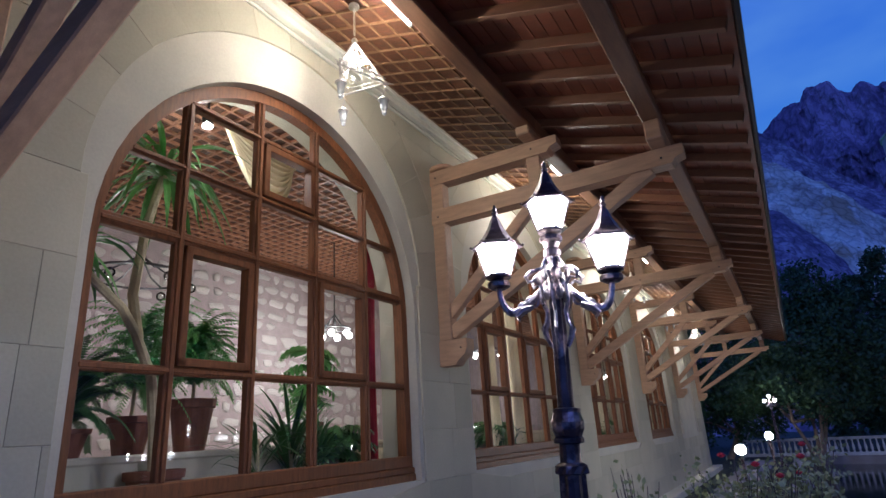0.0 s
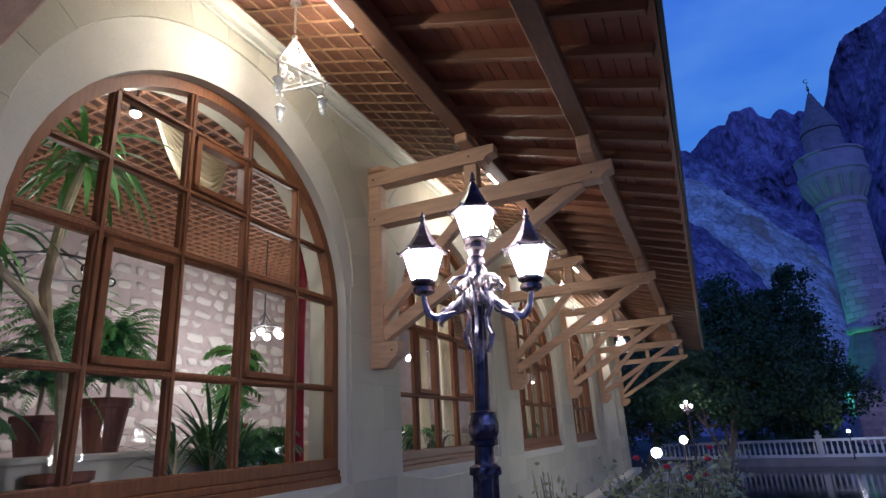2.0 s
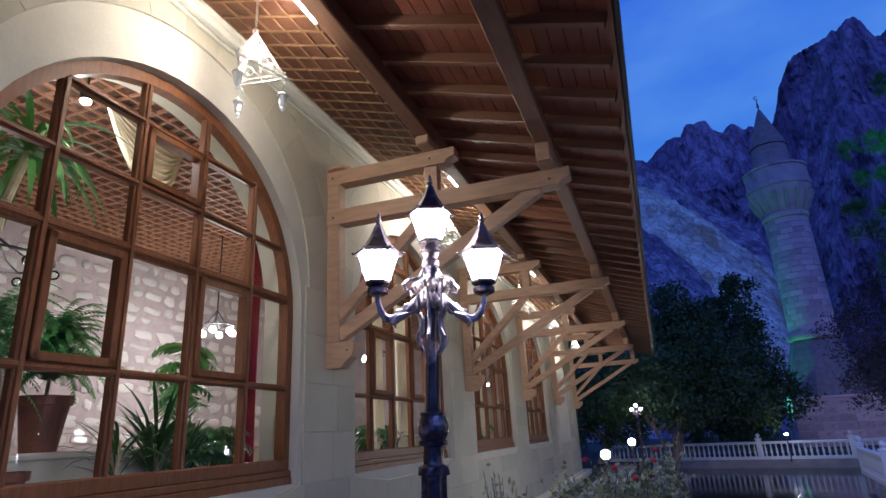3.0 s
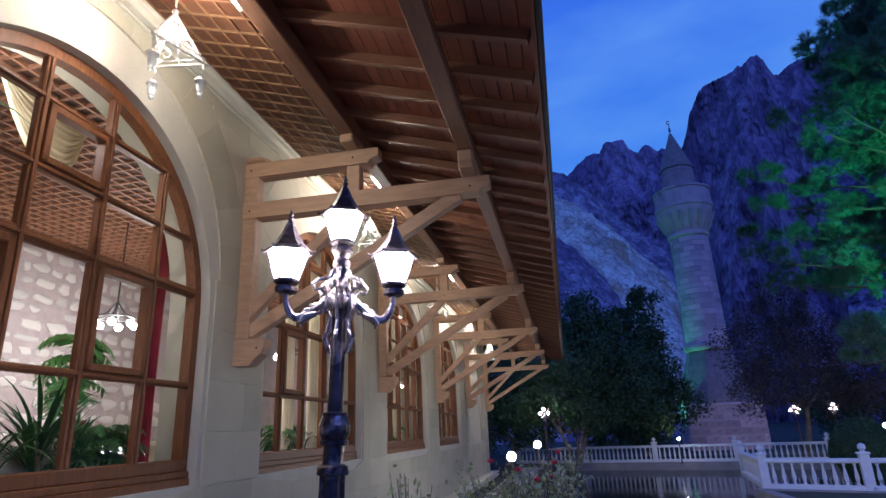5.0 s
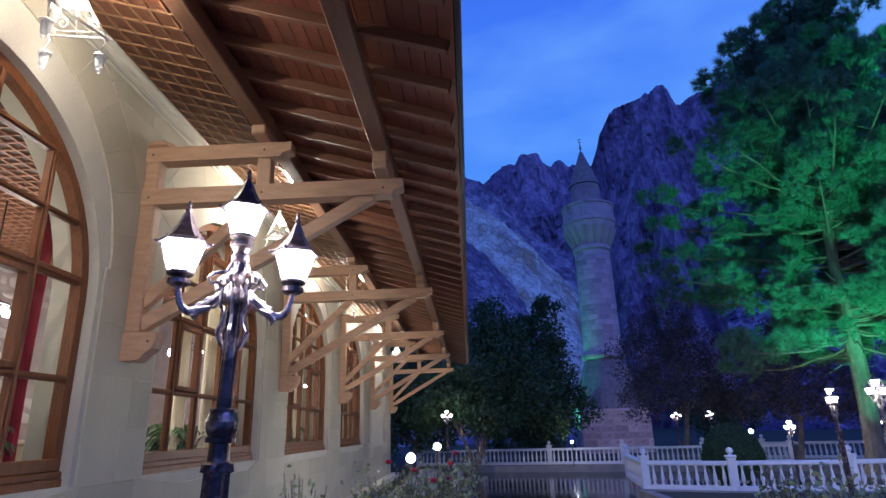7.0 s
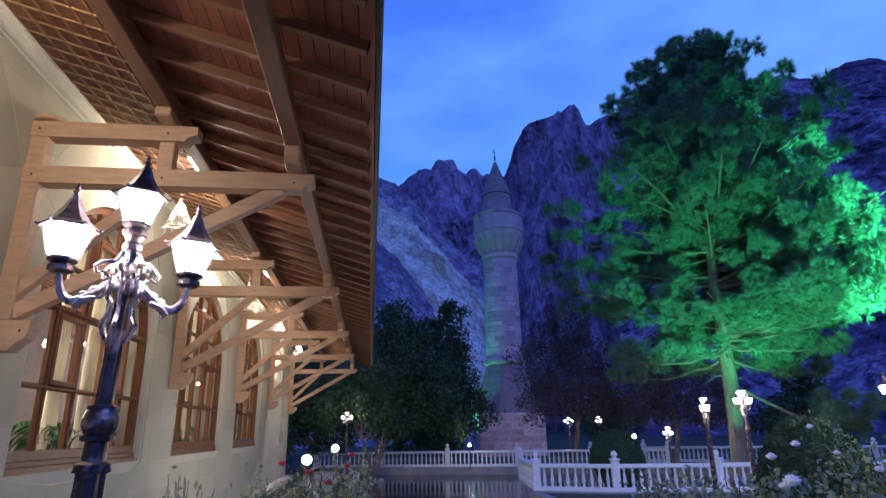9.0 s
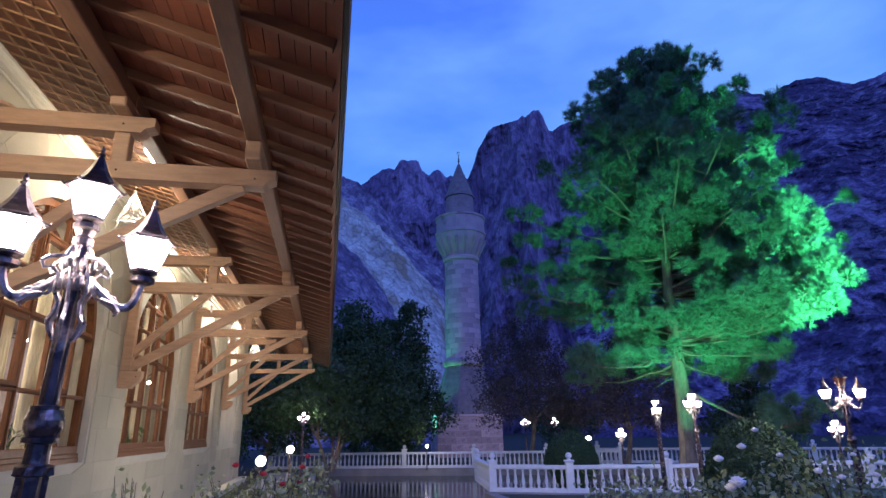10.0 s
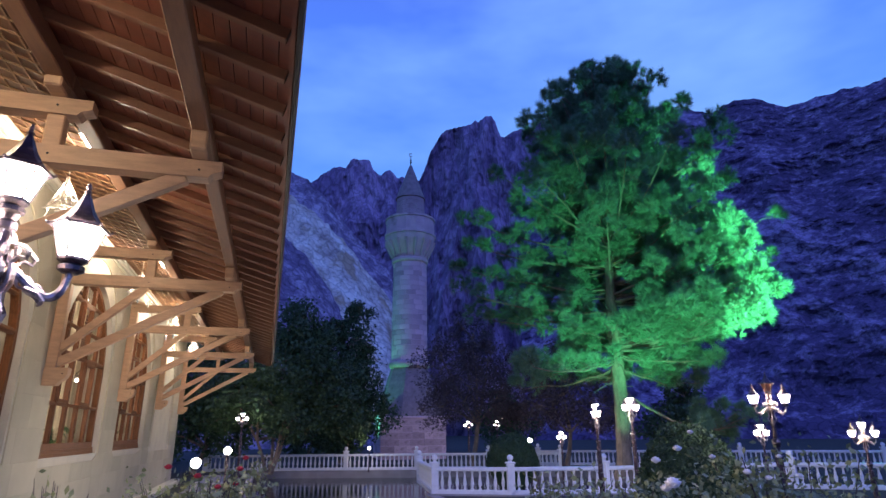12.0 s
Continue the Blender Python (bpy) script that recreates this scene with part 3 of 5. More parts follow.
# ---- street lamps ----
def lantern(t, at, s=1.0, name="lantern"):
    x, y, z = at
    bm = B()
    lathe(bm, [(0.026 * s, 0), (0.044 * s, 0.010 * s), (0.044 * s, 0.026 * s), (0.032 * s, 0.034 * s), (0.050 * s, 0.046 * s), (0.048 * s, 0.058 * s)], 12, at)
    body = part(name, bm, M_IRON, t)
    for i in range(6):
        a = math.pi / 3 * i
        bm = B()
        bar(bm, (x + 0.047 * s * math.cos(a), y + 0.047 * s * math.sin(a), z + 0.056 * s), (x + 0.083 * s * math.cos(a), y + 0.083 * s * math.sin(a), z + 0.172 * s), 0.006 * s, 0.006 * s)
        part("glazing_bar", bm, M_IRON, body)
    bm = B()
    lathe(bm, [(0.100 * s, 0.166 * s), (0.103 * s, 0.173 * s), (0.080 * s, 0.186 * s), (0.055 * s, 0.214 * s), (0.032 * s, 0.252 * s), (0.017 * s, 0.290 * s), (0.009 * s, 0.305 * s), (0.015 * s, 0.314 * s), (0.007 * s, 0.323 * s), (0.011 * s, 0.331 * s), (0.003 * s, 0.350 * s)], 6, at)
    for i in range(6):
        a = math.pi / 3 * i
        bmesh.ops.create_uvsphere(bm, u_segments=6, v_segments=4, radius=0.006 * s, matrix=Matrix.Translation((x + 0.103 * s * math.cos(a), y + 0.103 * s * math.sin(a), z + 0.175 * s)))
    part("roof_cap", bm, M_IRON, body, "concave six-sided cap with a finial")
    bm = B()
    lathe(bm, [(0.045 * s, 0.058 * s), (0.080 * s, 0.170 * s)], 6, at)
    g = part("glass", bm, M_LANT, body, "glowing white glass")
    g.visible_shadow = False
    return body


def street_lamp(zl=2.075, top=2.24, spread=0.212, s=1.0, detail=True):
    """A three-lantern lamp; z is counted from the garden's level."""
    t = thing("street_lamp", "black and bronze cast-iron lamp post with three lit lanterns", "street lamp", "three-lantern lamp posts of the garden")
    zl, top = zl - G, top - G
    bm = B()
    ring = 1.62 - G
    prof = [(0.16, 0), (0.16, 0.05), (0.12, 0.07), (0.11, 0.25), (0.07, 0.32), (0.062, 0.4), (0.046, ring - 0.45), (0.044, ring - 0.22), (0.056, ring - 0.215), (0.056, ring - 0.19), (0.038, ring - 0.18), (0.036, ring - 0.12), (0.054, ring - 0.115), (0.054, ring - 0.10), (0.046, ring - 0.095), (0.058, ring - 0.07), (0.059, ring - 0.045), (0.048, ring - 0.012), (0.050, ring - 0.01), (0.050, ring), (0.030, ring + 0.004), (0.026, top - 0.30), (0.027, top - 0.06), (0.034, top - 0.05), (0.034, top - 0.03), (0.026, top - 0.02), (0.034, top)]
    lathe(bm, prof, 16)
    for v in bm.verts:
        if ring + 0.02 < v.co.z < top - 0.25 or 0.38 < v.co.z < ring - 0.2:
            k = 1.12 if round(math.atan2(v.co.y, v.co.x) / (math.pi / 8)) % 2 else 0.9
            v.co.x, v.co.y = v.co.x * k, v.co.y * k
    part("pole", bm, M_IRON, t)
    for sgn in (-1, 1):
        bm = B()
        low = zl - 0.10
        pts = []
        for i in range(19):
            u = i / 18
            r = 0.02 + (spread - 0.02) * (1 - (1 - u) ** 1.6) if u < 1 else spread
            z = low + 0.12 * (1 - u) ** 3 + 0.105 * max(0, (u - 0.45) / 0.55) ** 2.2 - 0.012 * math.sin(math.pi * u)
            pts.append((sgn * r, 0, z))
        tube(bm, pts, [0.011 + 0.006 * math.sin(math.pi * i / 18) for i in range(19)], 8)
        if detail:
            for cx, cz, rr in ((0.085, low + 0.035, 0.028), (0.12, low + 0.02, 0.02), (0.055, low + 0.06, 0.022)):
                sp = [(sgn * (cx + rr * (1 - k / 22) * math.cos(k * 0.42)), 0.0, cz + rr * (1 - k / 22) * math.sin(k * 0.42)) for k in range(18)]
                tube(bm, sp, [0.008 * (1 - k / 30) for k in range(18)], 6)
            for dy in (-0.012, 0.012):
                tube(bm, [(sgn * 0.09, dy, low + 0.02), (sgn * 0.13, dy * 2, low + 0.005), (sgn * 0.15, dy * 2.5, low - 0.018), (sgn * 0.14, dy, low - 0.03)], [0.008, 0.012, 0.009, 0.004], 6)
        part("arm", bm, M_BRONZE, t, "scrolled bronze arm")
        lantern(t, (sgn * spread, 0, zl - 0.005), s)
    if detail:
        bm = B()
        for i in range(6):
            a = math.pi / 3 * i + 0.3
            c, q = math.cos(a), math.sin(a)
            h = top
            pts = [(0.028, h - 0.06), (0.045, h - 0.10), (0.092, h - 0.115), (0.112, h - 0.135), (0.104, h - 0.155), (0.078, h - 0.148), (0.055, h - 0.17), (0.058, h - 0.23), (0.04, h - 0.27), (0.046, h - 0.31), (0.06, h - 0.335), (0.05, h - 0.37), (0.033, h - 0.40)]
            tube(bm, [(r * c, r * q, z) for r, z in pts], [0.007, 0.008, 0.009, 0.009, 0.007, 0.007, 0.008, 0.007, 0.007, 0.008, 0.008, 0.006, 0.005], 6)
            for zz, rr in ((h - 0.20, 0.016), (h - 0.13, 0.013)):
                bmesh.ops.create_uvsphere(bm, u_segments=6, v_segments=5, radius=rr, matrix=Matrix.Translation((0.05 * math.cos(a + 0.5), 0.05 * math.sin(a + 0.5), zz)) @ Matrix.Diagonal((1, 1, 1.8, 1)))
        part("acanthus_collar", bm, M_BRONZE, t, "bronze scrolled leaf collar")
    lantern(t, (0, 0, top), s)
    return t


near_lamp = street_lamp()
near_lamp.matrix_basis = pose(2.722, -3.82, 2.24, 0, 1.8, 0) @ pose(0, 0, G - 2.24, 0, 0, 22)
for dx, dz in ((-0.212, 2.185), (0.212, 2.185), (0.0, 2.355)):
    lamp("lantern_bulb", "POINT", pose(2.722 + dx * 0.927, -3.82 + dx * 0.375, dz), 21, (0.98, 0.94, 1.0), 0.05)


def az(a, d, z=G):
    """A place at a bearing and distance from the middle of the walk."""
    return (3.62 + d * math.sin(radians(a)), -6.0 + d * math.cos(radians(a)), z)


FAR_LAMPS = [(30.5, 15.0, 2.0, 70), (33.6, 15.5, 2.15, 20), (27.2, 26.0, 1.35, 30), (44.9, 10.2, 2.05, -30), (43.9, 20.0, 1.5, 10), (50.9, 16.0, 1.5, -35), (33.2, 27.0, 1.44, 45), (18.6, 38.0, 2.0, 0), (21.3, 38.0, 2.0, 30), (-2.2, 28.5, 2.27, 30)]
FAR_LAMP_POWER = 26
for a, d, zc, tw in FAR_LAMPS:
    x, y, _ = az(a, d)
    post = copy_thing(near_lamp, pose(x, y, G + (zc - 2.3), 0, 0, tw))
    if 44 < a < 46:
        # this one's top lantern is out
        tagged(post, "black and bronze lamp post with two lit lanterns")
        out = max((o for o in post.children_recursive if o.name.startswith("glass")), key=lambda o: sum(v.co.z for v in o.data.vertices) / len(o.data.vertices))
        out.data = out.data.copy()
        out.data.materials[0] = M_POT
        tagged(out, "unlit brown glass")
    lamp("garden_bulb", "POINT", pose(x, y, zc + 0.065), FAR_LAMP_POWER * (3 if a < 0 else 2.2 if 40 < a < 46 else 4 if 15 < a < 22 else 1), (1.0, 0.9, 0.74), 0.12)

# ---- ground, pool, balustrades ----
POOL = [(3.0, 2.0), (8.75, 2.0), (8.75, 13.1), (10.9, 12.0), (14.0, 11.2), (19.0, 10.6), (19.0, 22.4), (3.0, 27.9)]
bm = slab([(-900, -900), (900, -900), (900, 900), (-900, 900)], [POOL], lambda u, v: (u, v, G), (0, 0, -0.01))
tagged(part("ground", bm, M_GROUND), "dark grassy garden ground", "ground", kind="structure")
bm = B()
vs = [bm.verts.new((x, y, G - 0.32)) for x, y in POOL]
bm.faces.new(vs)
tagged(part("water", bm, M_WATER), "still dark water of the pool", "water", kind="structure")
bm = B()
for (x0, y0), (x1, y1) in zip(POOL, POOL[1:] + POOL[:1]):
    bar(bm, (x0, y0, G - 0.2), (x1, y1, G - 0.2), 0.3, 0.46, 0.01)
tagged(part("trim_pool_coping", bm, M_PAVE), "grey stone coping round the pool", "coping", kind="structure")
bm = B()
box(bm, (0.9, -8, G), (2.1, 26, G + 0.02))
box(bm, (2.1, -9, G), (6.5, -1.2, G + 0.015))
tagged(part("pavement", bm, M_PAVE), "grey stone paved terrace beside the hall", "pavement", kind="structure")

bm = B()
lathe(bm, [(0.05, 0), (0.05, 0.04), (0.03, 0.06), (0.058, 0.17), (0.06, 0.22), (0.03, 0.42), (0.026, 0.48), (0.045, 0.52), (0.05, 0.56)], 8)
bal0 = part("baluster", bm, M_WHITE)
bm = B()
box(bm, (-0.12, -0.12, 0), (0.12, 0.12, 0.92), 0.015)
box(bm, (-0.15, -0.15, 0.92), (0.15, 0.15, 0.98), 0.015)
lathe(bm, [(0.08, 0.98), (0.05, 1.01), (0.10, 1.08), (0.09, 1.15), (0.03, 1.20)], 10)
post0 = part("balustrade_post", bm, M_WHITE)


def balustrade(pts, label):
    t = thing("balustrade", label, "balustrade", "white balustrades of the garden")
    for (x0, y0), (x1, y1) in zip(pts, pts[1:]):
        p, q = Vector((x0, y0, G)), Vector((x1, y1, G))
        d = q - p
        bm = B()
        bar(bm, p + Vector((0, 0, 0.07)), q + Vector((0, 0, 0.07)), 0.24, 0.14, 0.015)
        part("base_rail", bm, M_WHITE, t)
        bm = B()
        bar(bm, p + Vector((0, 0, 0.76)), q + Vector((0, 0, 0.76)), 0.22, 0.12, 0.025)
        part("hand_rail", bm, M_WHITE, t)
        ang = math.atan2(d.y, d.x)
        nb = max(2, int(d.length / 0.235))
        for i in range(1, nb):
            share("baluster", bal0, Matrix.Translation(p + d * (i / nb) + Vector((0, 0, 0.14))), t)
    for x, y in pts:
        share("post", post0, Matrix.Translation((x, y, G)) @ Matrix.Rotation(ang, 4, "Z"), t)
    return t


balustrade([(9.6, 18.0), (8.95, 13.35), (11.1, 12.15), (14.0, 11.4)], "white stone balustrade on the pool terrace")
balustrade([(14.0, 11.4), (17.2, 11.0), (20.6, 10.6), (24.0, 8.2), (26.5, 4.5)], "white stone balustrade along the garden")
balustrade([(0.6, 29.3), (4.2, 28.3), (7.8, 27.1), (11.4, 25.9), (15.0, 24.6), (18.6, 23.4)], "white stone balustrade beyond the pool")
balustrade([(19.0, 27.0), (23.5, 24.0), (28.0, 21.0), (33.0, 17.0)], "far white balustrade under the trees")
for o in (bal0, post0):
    bpy.data.objects.remove(o)


def bollard(x, y, zc, r, power):
    t = thing("garden_globe_lamp", "short dark post with a glowing round globe", "garden lamp", "globe lamps of the garden", pose(x, y, G))
    bm = B()
    lathe(bm, [(0.07, 0), (0.07, 0.04), (0.03, 0.07), (0.025, zc - G - r), (0.05, zc - G - r + 0.01)], 10)
    part("post", bm, M_IRON, t)
    bm = B()
    bmesh.ops.create_uvsphere(bm, u_segments=16, v_segments=10, radius=r, matrix=Matrix.Translation((0, 0, zc - G)))
    g = part("globe", bm, M_GLOBE, t, "glowing white globe", smooth=True)
    g.visible_shadow = False
    if power:
        lamp("globe_bulb", "POINT", pose(x, y, zc), power, (1.0, 0.95, 0.85), r * 0.8)


for a, d, zc, r, p in ((-3.2, 15.0, 1.14, 0.085, 15), (-5.7, 12.0, 1.02, 0.09, 15), (9.3, 31.5, 0.75, 0.07, 6), (24.3, 24.0, 1.15, 0.08, 8)):
    x, y, _ = az(a, d)
    bollard(x, y, zc, r, p)

# ---- minaret ----
def minaret():
    t = thing("minaret", "old stone minaret with a balcony, cone roof and octagonal foot", "minaret", at=pose(14.2, 40.0, G))
    z0 = -G
    def one(name, prof, seg, m, turn=0.0, label="", smooth=False):
        bm = B()
        lathe(bm, [(r, z + z0) for r, z in prof], seg, (0, 0, 0), turn)
        part(name, bm, m, t, label, smooth)
    bm = B()
    box(bm, (-2.41, -2.41, 0), (2.41, 2.41, 2.45 + z0))
    box(bm, (-2.55, -2.55, 2.45 + z0), (2.55, 2.55, 2.62 + z0), 0.04)
    plinth = part("plinth", bm, M_MINAR, t, "square stone plinth")
    plinth.rotation_euler = (0, 0, radians(-4))
    bm = B()
    box(bm, (-0.5, -0.5, -0.5), (0.5, 0.5, 0.5), 0.02)
    unit = part("stone", bm, M_MINAR)
    r = random.Random(4)
    rows = 6
    hh = (2.44 + z0) / rows
    for k in range(rows):
        for side in (0, 1):
            u = -2.43
            while u < 2.42:
                w = min(r.uniform(0.6, 1.05), 2.43 - u)
                if 2.43 - u - w < 0.3:
                    w = 2.43 - u
                c = (u + w / 2, -2.43 + r.uniform(-0.012, 0.012), hh * (k + 0.5))
                if side:
                    c = (-c[1] * -1, c[0], c[2])
                sx, sy = (w - 0.03, 0.1) if side == 0 else (0.1, w - 0.03)
                share("stone", unit, Matrix.Translation(c) @ Matrix.Diagonal((sx, sy, hh - 0.03, 1)), plinth)
                u += w
    bpy.data.objects.remove(unit)
    bm = B()
    lo = [bm.verts.new((2.5 * x, 2.5 * y, 2.62 + z0)) for x, y in ((1, -0.45), (1, 0.45), (0.45, 1), (-0.45, 1), (-1, 0.45), (-1, -0.45), (-0.45, -1), (0.45, -1))]
    hi = [bm.verts.new((1.5 * math.cos(radians(a)), 1.5 * math.sin(radians(a)), 6.35 + z0)) for a in (-22.5, 22.5, 67.5, 112.5, 157.5, 202.5, 247.5, 292.5)]
    for i in range(8):
        bm.faces.new((lo[i], lo[(i + 1) % 8], hi[(i + 1) % 8], hi[i]))
    bm.faces.new(hi)
    part("transition", bm, M_LEAD, t, "tapering octagonal foot")
    one("ring", [(1.5, 6.35), (1.62, 6.42), (1.66, 6.6), (1.62, 6.78), (1.5, 6.9)], 32, M_MINAR)
    bm = B()
    lathe(bm, [(1.43, 6.9 + z0), (1.37, 15.0 + z0)], 32)
    shaft = part("shaft", bm, M_MINAR, t)
    nb, rows = 11, 20
    hh = 8.1 / rows
    bm = B()
    w = math.pi / nb - 0.008
    grid = []
    for zz, rr in ((0.0, 0.94), (0.012, 1.0), (hh - 0.030, 1.0), (hh - 0.018, 0.94)):
        grid.append([bm.verts.new((rr * math.cos(w * (q / 2 - 1)), rr * math.sin(w * (q / 2 - 1)), zz)) for q in range(5)])
    for ga, gb in zip(grid, grid[1:]):
        for q in range(4):
            bm.faces.new((ga[q], ga[q + 1], gb[q + 1], gb[q]))
    for q in (0, 4):
        inner = [bm.verts.new((g[q].co.x * 0.93, g[q].co.y * 0.93, g[q].co.z)) for g in grid]
        for k in range(3):
            bm.faces.new((grid[k][q], grid[k + 1][q], inner[k + 1], inner[k]))
    bmesh.ops.recalc_face_normals(bm, faces=bm.faces)
    unit = part("stone", bm, M_MINAR)
    for k in range(rows):
        rad = 1.46 - 0.06 * k / rows
        turn = r.uniform(0, 0.6)
        for q in range(nb):
            m = rad * r.uniform(0.995, 1.006)
            share("stone", unit, Matrix.Translation((0, 0, 6.9 + z0 + hh * k)) @ Matrix.Rotation(turn + 2 * math.pi * q / nb + r.uniform(-0.01, 0.01), 4, "Z") @ Matrix.Diagonal((m, m, 1, 1)), shaft)
    bpy.data.objects.remove(unit)
    one("ring", [(1.4, 15.0), (1.52, 15.1), (1.54, 15.3), (1.44, 15.4)], 32, M_MINAR)
    one("balcony_corbel", [(1.42, 15.4), (1.5, 15.7), (1.75, 16.2), (2.0, 16.8), (2.12, 17.3)], 16, M_MINAR, label="fluted corbel under the balcony")
    bm = B()
    for i in range(16):
        a = 2 * math.pi * i / 16
        tube(bm, [(1.46 * math.cos(a), 1.46 * math.sin(a), 15.5 + z0), (1.72 * math.cos(a), 1.72 * math.sin(a), 16.1 + z0), (2.05 * math.cos(a), 2.05 * math.sin(a), 16.9 + z0)], [0.08, 0.13, 0.16], 6)
    part("corbel_ribs", bm, M_MINAR, t)
    one("balcony", [(2.12, 17.3), (2.2, 17.35), (2.2, 17.55), (2.1, 17.6), (2.1, 18.75), (2.18, 18.8), (2.18, 18.95), (2.0, 18.95)], 16, M_MINAR)
    up = []
    for k in range(5):
        za = 18.9 + 0.4 * k
        up += [(1.25 - 0.01 * k - 0.02, za), (1.25 - 0.01 * k, za + 0.02), (1.245 - 0.01 * k, za + 0.38)]
    one("upper_shaft", up, 24, M_MINAR)
    one("cone", [(1.3, 20.9), (1.26, 21.05), (0.12, 24.2)], 24, M_LEAD, label="slate cone roof")
    one("finial", [(0.05, 24.2), (0.04, 24.45), (0.12, 24.55), (0.04, 24.65), (0.09, 24.75), (0.03, 24.85), (0.03, 25.15)], 8, M_IRON)
    bm = B()
    for i in range(14):
        a = 0.9 + i * 4.5 / 13
        bmesh.ops.create_uvsphere(bm, u_segments=5, v_segments=4, radius=0.035, matrix=Matrix.Translation((0.14 * math.cos(a), 0, 25.3 + 0.14 * math.sin(a) + z0)))
    part("crescent", bm, M_IRON, t)


minaret()
GREEN = (0.11, 1.0, 0.50)
lamp("green_flood", "SPOT", look((9.0, 39.0, G + 0.3), (13.0, 40, 7)), 1500, GREEN, 0.2, spot=70)
lamp("green_flood", "SPOT", look((19.5, 44.0, G + 0.3), (14.9, 40.5, 12)), 700, GREEN, 0.2, spot=50)


# ---- mountains ----
def profile(pts, a):
    for (a0, e0), (a1, e1) in zip(pts, pts[1:]):
        if a <= a1:
            u = (a - a0) / (a1 - a0)
            return e0 + (e1 - e0) * u
    return pts[-1][1]


def massif(name, label, pts, dist, near, rough, na, nv, material, jag, seed, tall=0.35):
    a0, a1 = pts[0][0], pts[-1][0]
    verts, faces = [], []
    for i in range(na + 1):
        a = a0 + (a1 - a0) * i / na
        el = profile(pts, a) + jag * noise.fractal(Vector((a * 0.9, seed, 0)), 0.8, 2.1, 7)
        top = dist * math.tan(radians(el)) + 1.5
        for j in range(nv + 1):
            v = j / nv
            r = dist * (near + (1 - near) * v ** 0.8)
            p = Vector((r * math.sin(radians(a)), r * math.cos(radians(a)), top * v))
            q = Vector((p.x, p.y, p.z * tall)) * 0.035 + Vector((seed, 0, 0))
            h = (noise.ridged_multi_fractal(q, 0.85, 2.1, 7, 1.0, 2.0) - 1.1) * rough * (1 - v ** 10)
            h += rough * 0.32 * noise.fractal(Vector((p.x, p.y, p.z * (0.3 + tall))) * 0.11, 0.7, 2.1, 5)
            r2 = r - h
            verts.append((3.62 + r2 * math.sin(radians(a)), -6.0 + r2 * math.cos(radians(a)), p.z * (r2 / r if v < 1 else 1) + (G - 2) * (1 - v)))
    m = nv + 1
    for i in range(na):
        for j in range(nv):
            faces.append((i * m + j, (i + 1) * m + j, (i + 1) * m + j + 1, i * m + j + 1))
    ob = raw(name, verts, faces, material)
    return tagged(ob, label, "mountain", kind="structure")


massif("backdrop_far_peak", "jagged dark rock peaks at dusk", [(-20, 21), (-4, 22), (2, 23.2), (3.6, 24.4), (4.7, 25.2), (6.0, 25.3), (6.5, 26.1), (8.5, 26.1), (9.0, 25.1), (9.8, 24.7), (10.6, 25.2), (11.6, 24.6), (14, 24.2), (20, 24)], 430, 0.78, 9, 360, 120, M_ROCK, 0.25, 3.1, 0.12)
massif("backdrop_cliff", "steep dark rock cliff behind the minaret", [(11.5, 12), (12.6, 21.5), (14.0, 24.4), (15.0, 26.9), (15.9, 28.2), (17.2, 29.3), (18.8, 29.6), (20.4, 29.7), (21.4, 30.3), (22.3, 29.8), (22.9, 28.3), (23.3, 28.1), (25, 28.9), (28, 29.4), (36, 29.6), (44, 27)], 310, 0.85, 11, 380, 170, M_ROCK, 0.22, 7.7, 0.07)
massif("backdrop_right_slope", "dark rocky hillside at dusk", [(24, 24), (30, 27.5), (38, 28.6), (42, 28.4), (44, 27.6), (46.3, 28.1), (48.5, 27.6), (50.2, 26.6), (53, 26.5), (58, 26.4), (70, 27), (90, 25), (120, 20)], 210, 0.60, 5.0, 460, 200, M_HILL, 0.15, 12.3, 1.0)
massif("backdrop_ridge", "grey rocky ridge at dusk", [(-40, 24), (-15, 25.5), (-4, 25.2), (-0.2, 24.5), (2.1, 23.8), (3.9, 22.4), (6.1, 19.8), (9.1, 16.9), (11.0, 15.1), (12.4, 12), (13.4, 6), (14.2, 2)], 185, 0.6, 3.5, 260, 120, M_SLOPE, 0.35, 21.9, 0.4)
massif("backdrop_scree", "pale limestone scree slope at dusk", [(-40, 22), (-15, 24), (-4, 23.4), (0, 22.4), (2.5, 21.0), (4.2, 19.9), (6.3, 18.0), (9.0, 14.8), (11.0, 12.4), (12.4, 8), (13.4, 2)], 165, 0.6, 2.5, 260, 120, M_SCREE, 0.4, 31.9, 0.6)
massif("backdrop_lower_slope", "grey hillside below the scree, violet dusk tint in its colour", [(-40, 23), (-10, 21.5), (-3, 20.2), (0.3, 18.2), (2.0, 17.0), (3.5, 15.4), (5.2, 13.0), (6.5, 10.6), (8.5, 6), (10, 2)], 140, 0.55, 2.5, 220, 100, M_SLOPE, 0.35, 41.3, 0.6)


# ---- lights under the eaves ----
# Clear cups that look lit: their brightness is put in as half-opaque white.
M_CUP = mat("lit_look_glass", (0.85, 0.86, 0.85), 0.1, 0.05, 20, 0)
M_CUP.node_tree.nodes["Principled BSDF"].inputs["Alpha"].default_value = 0.4

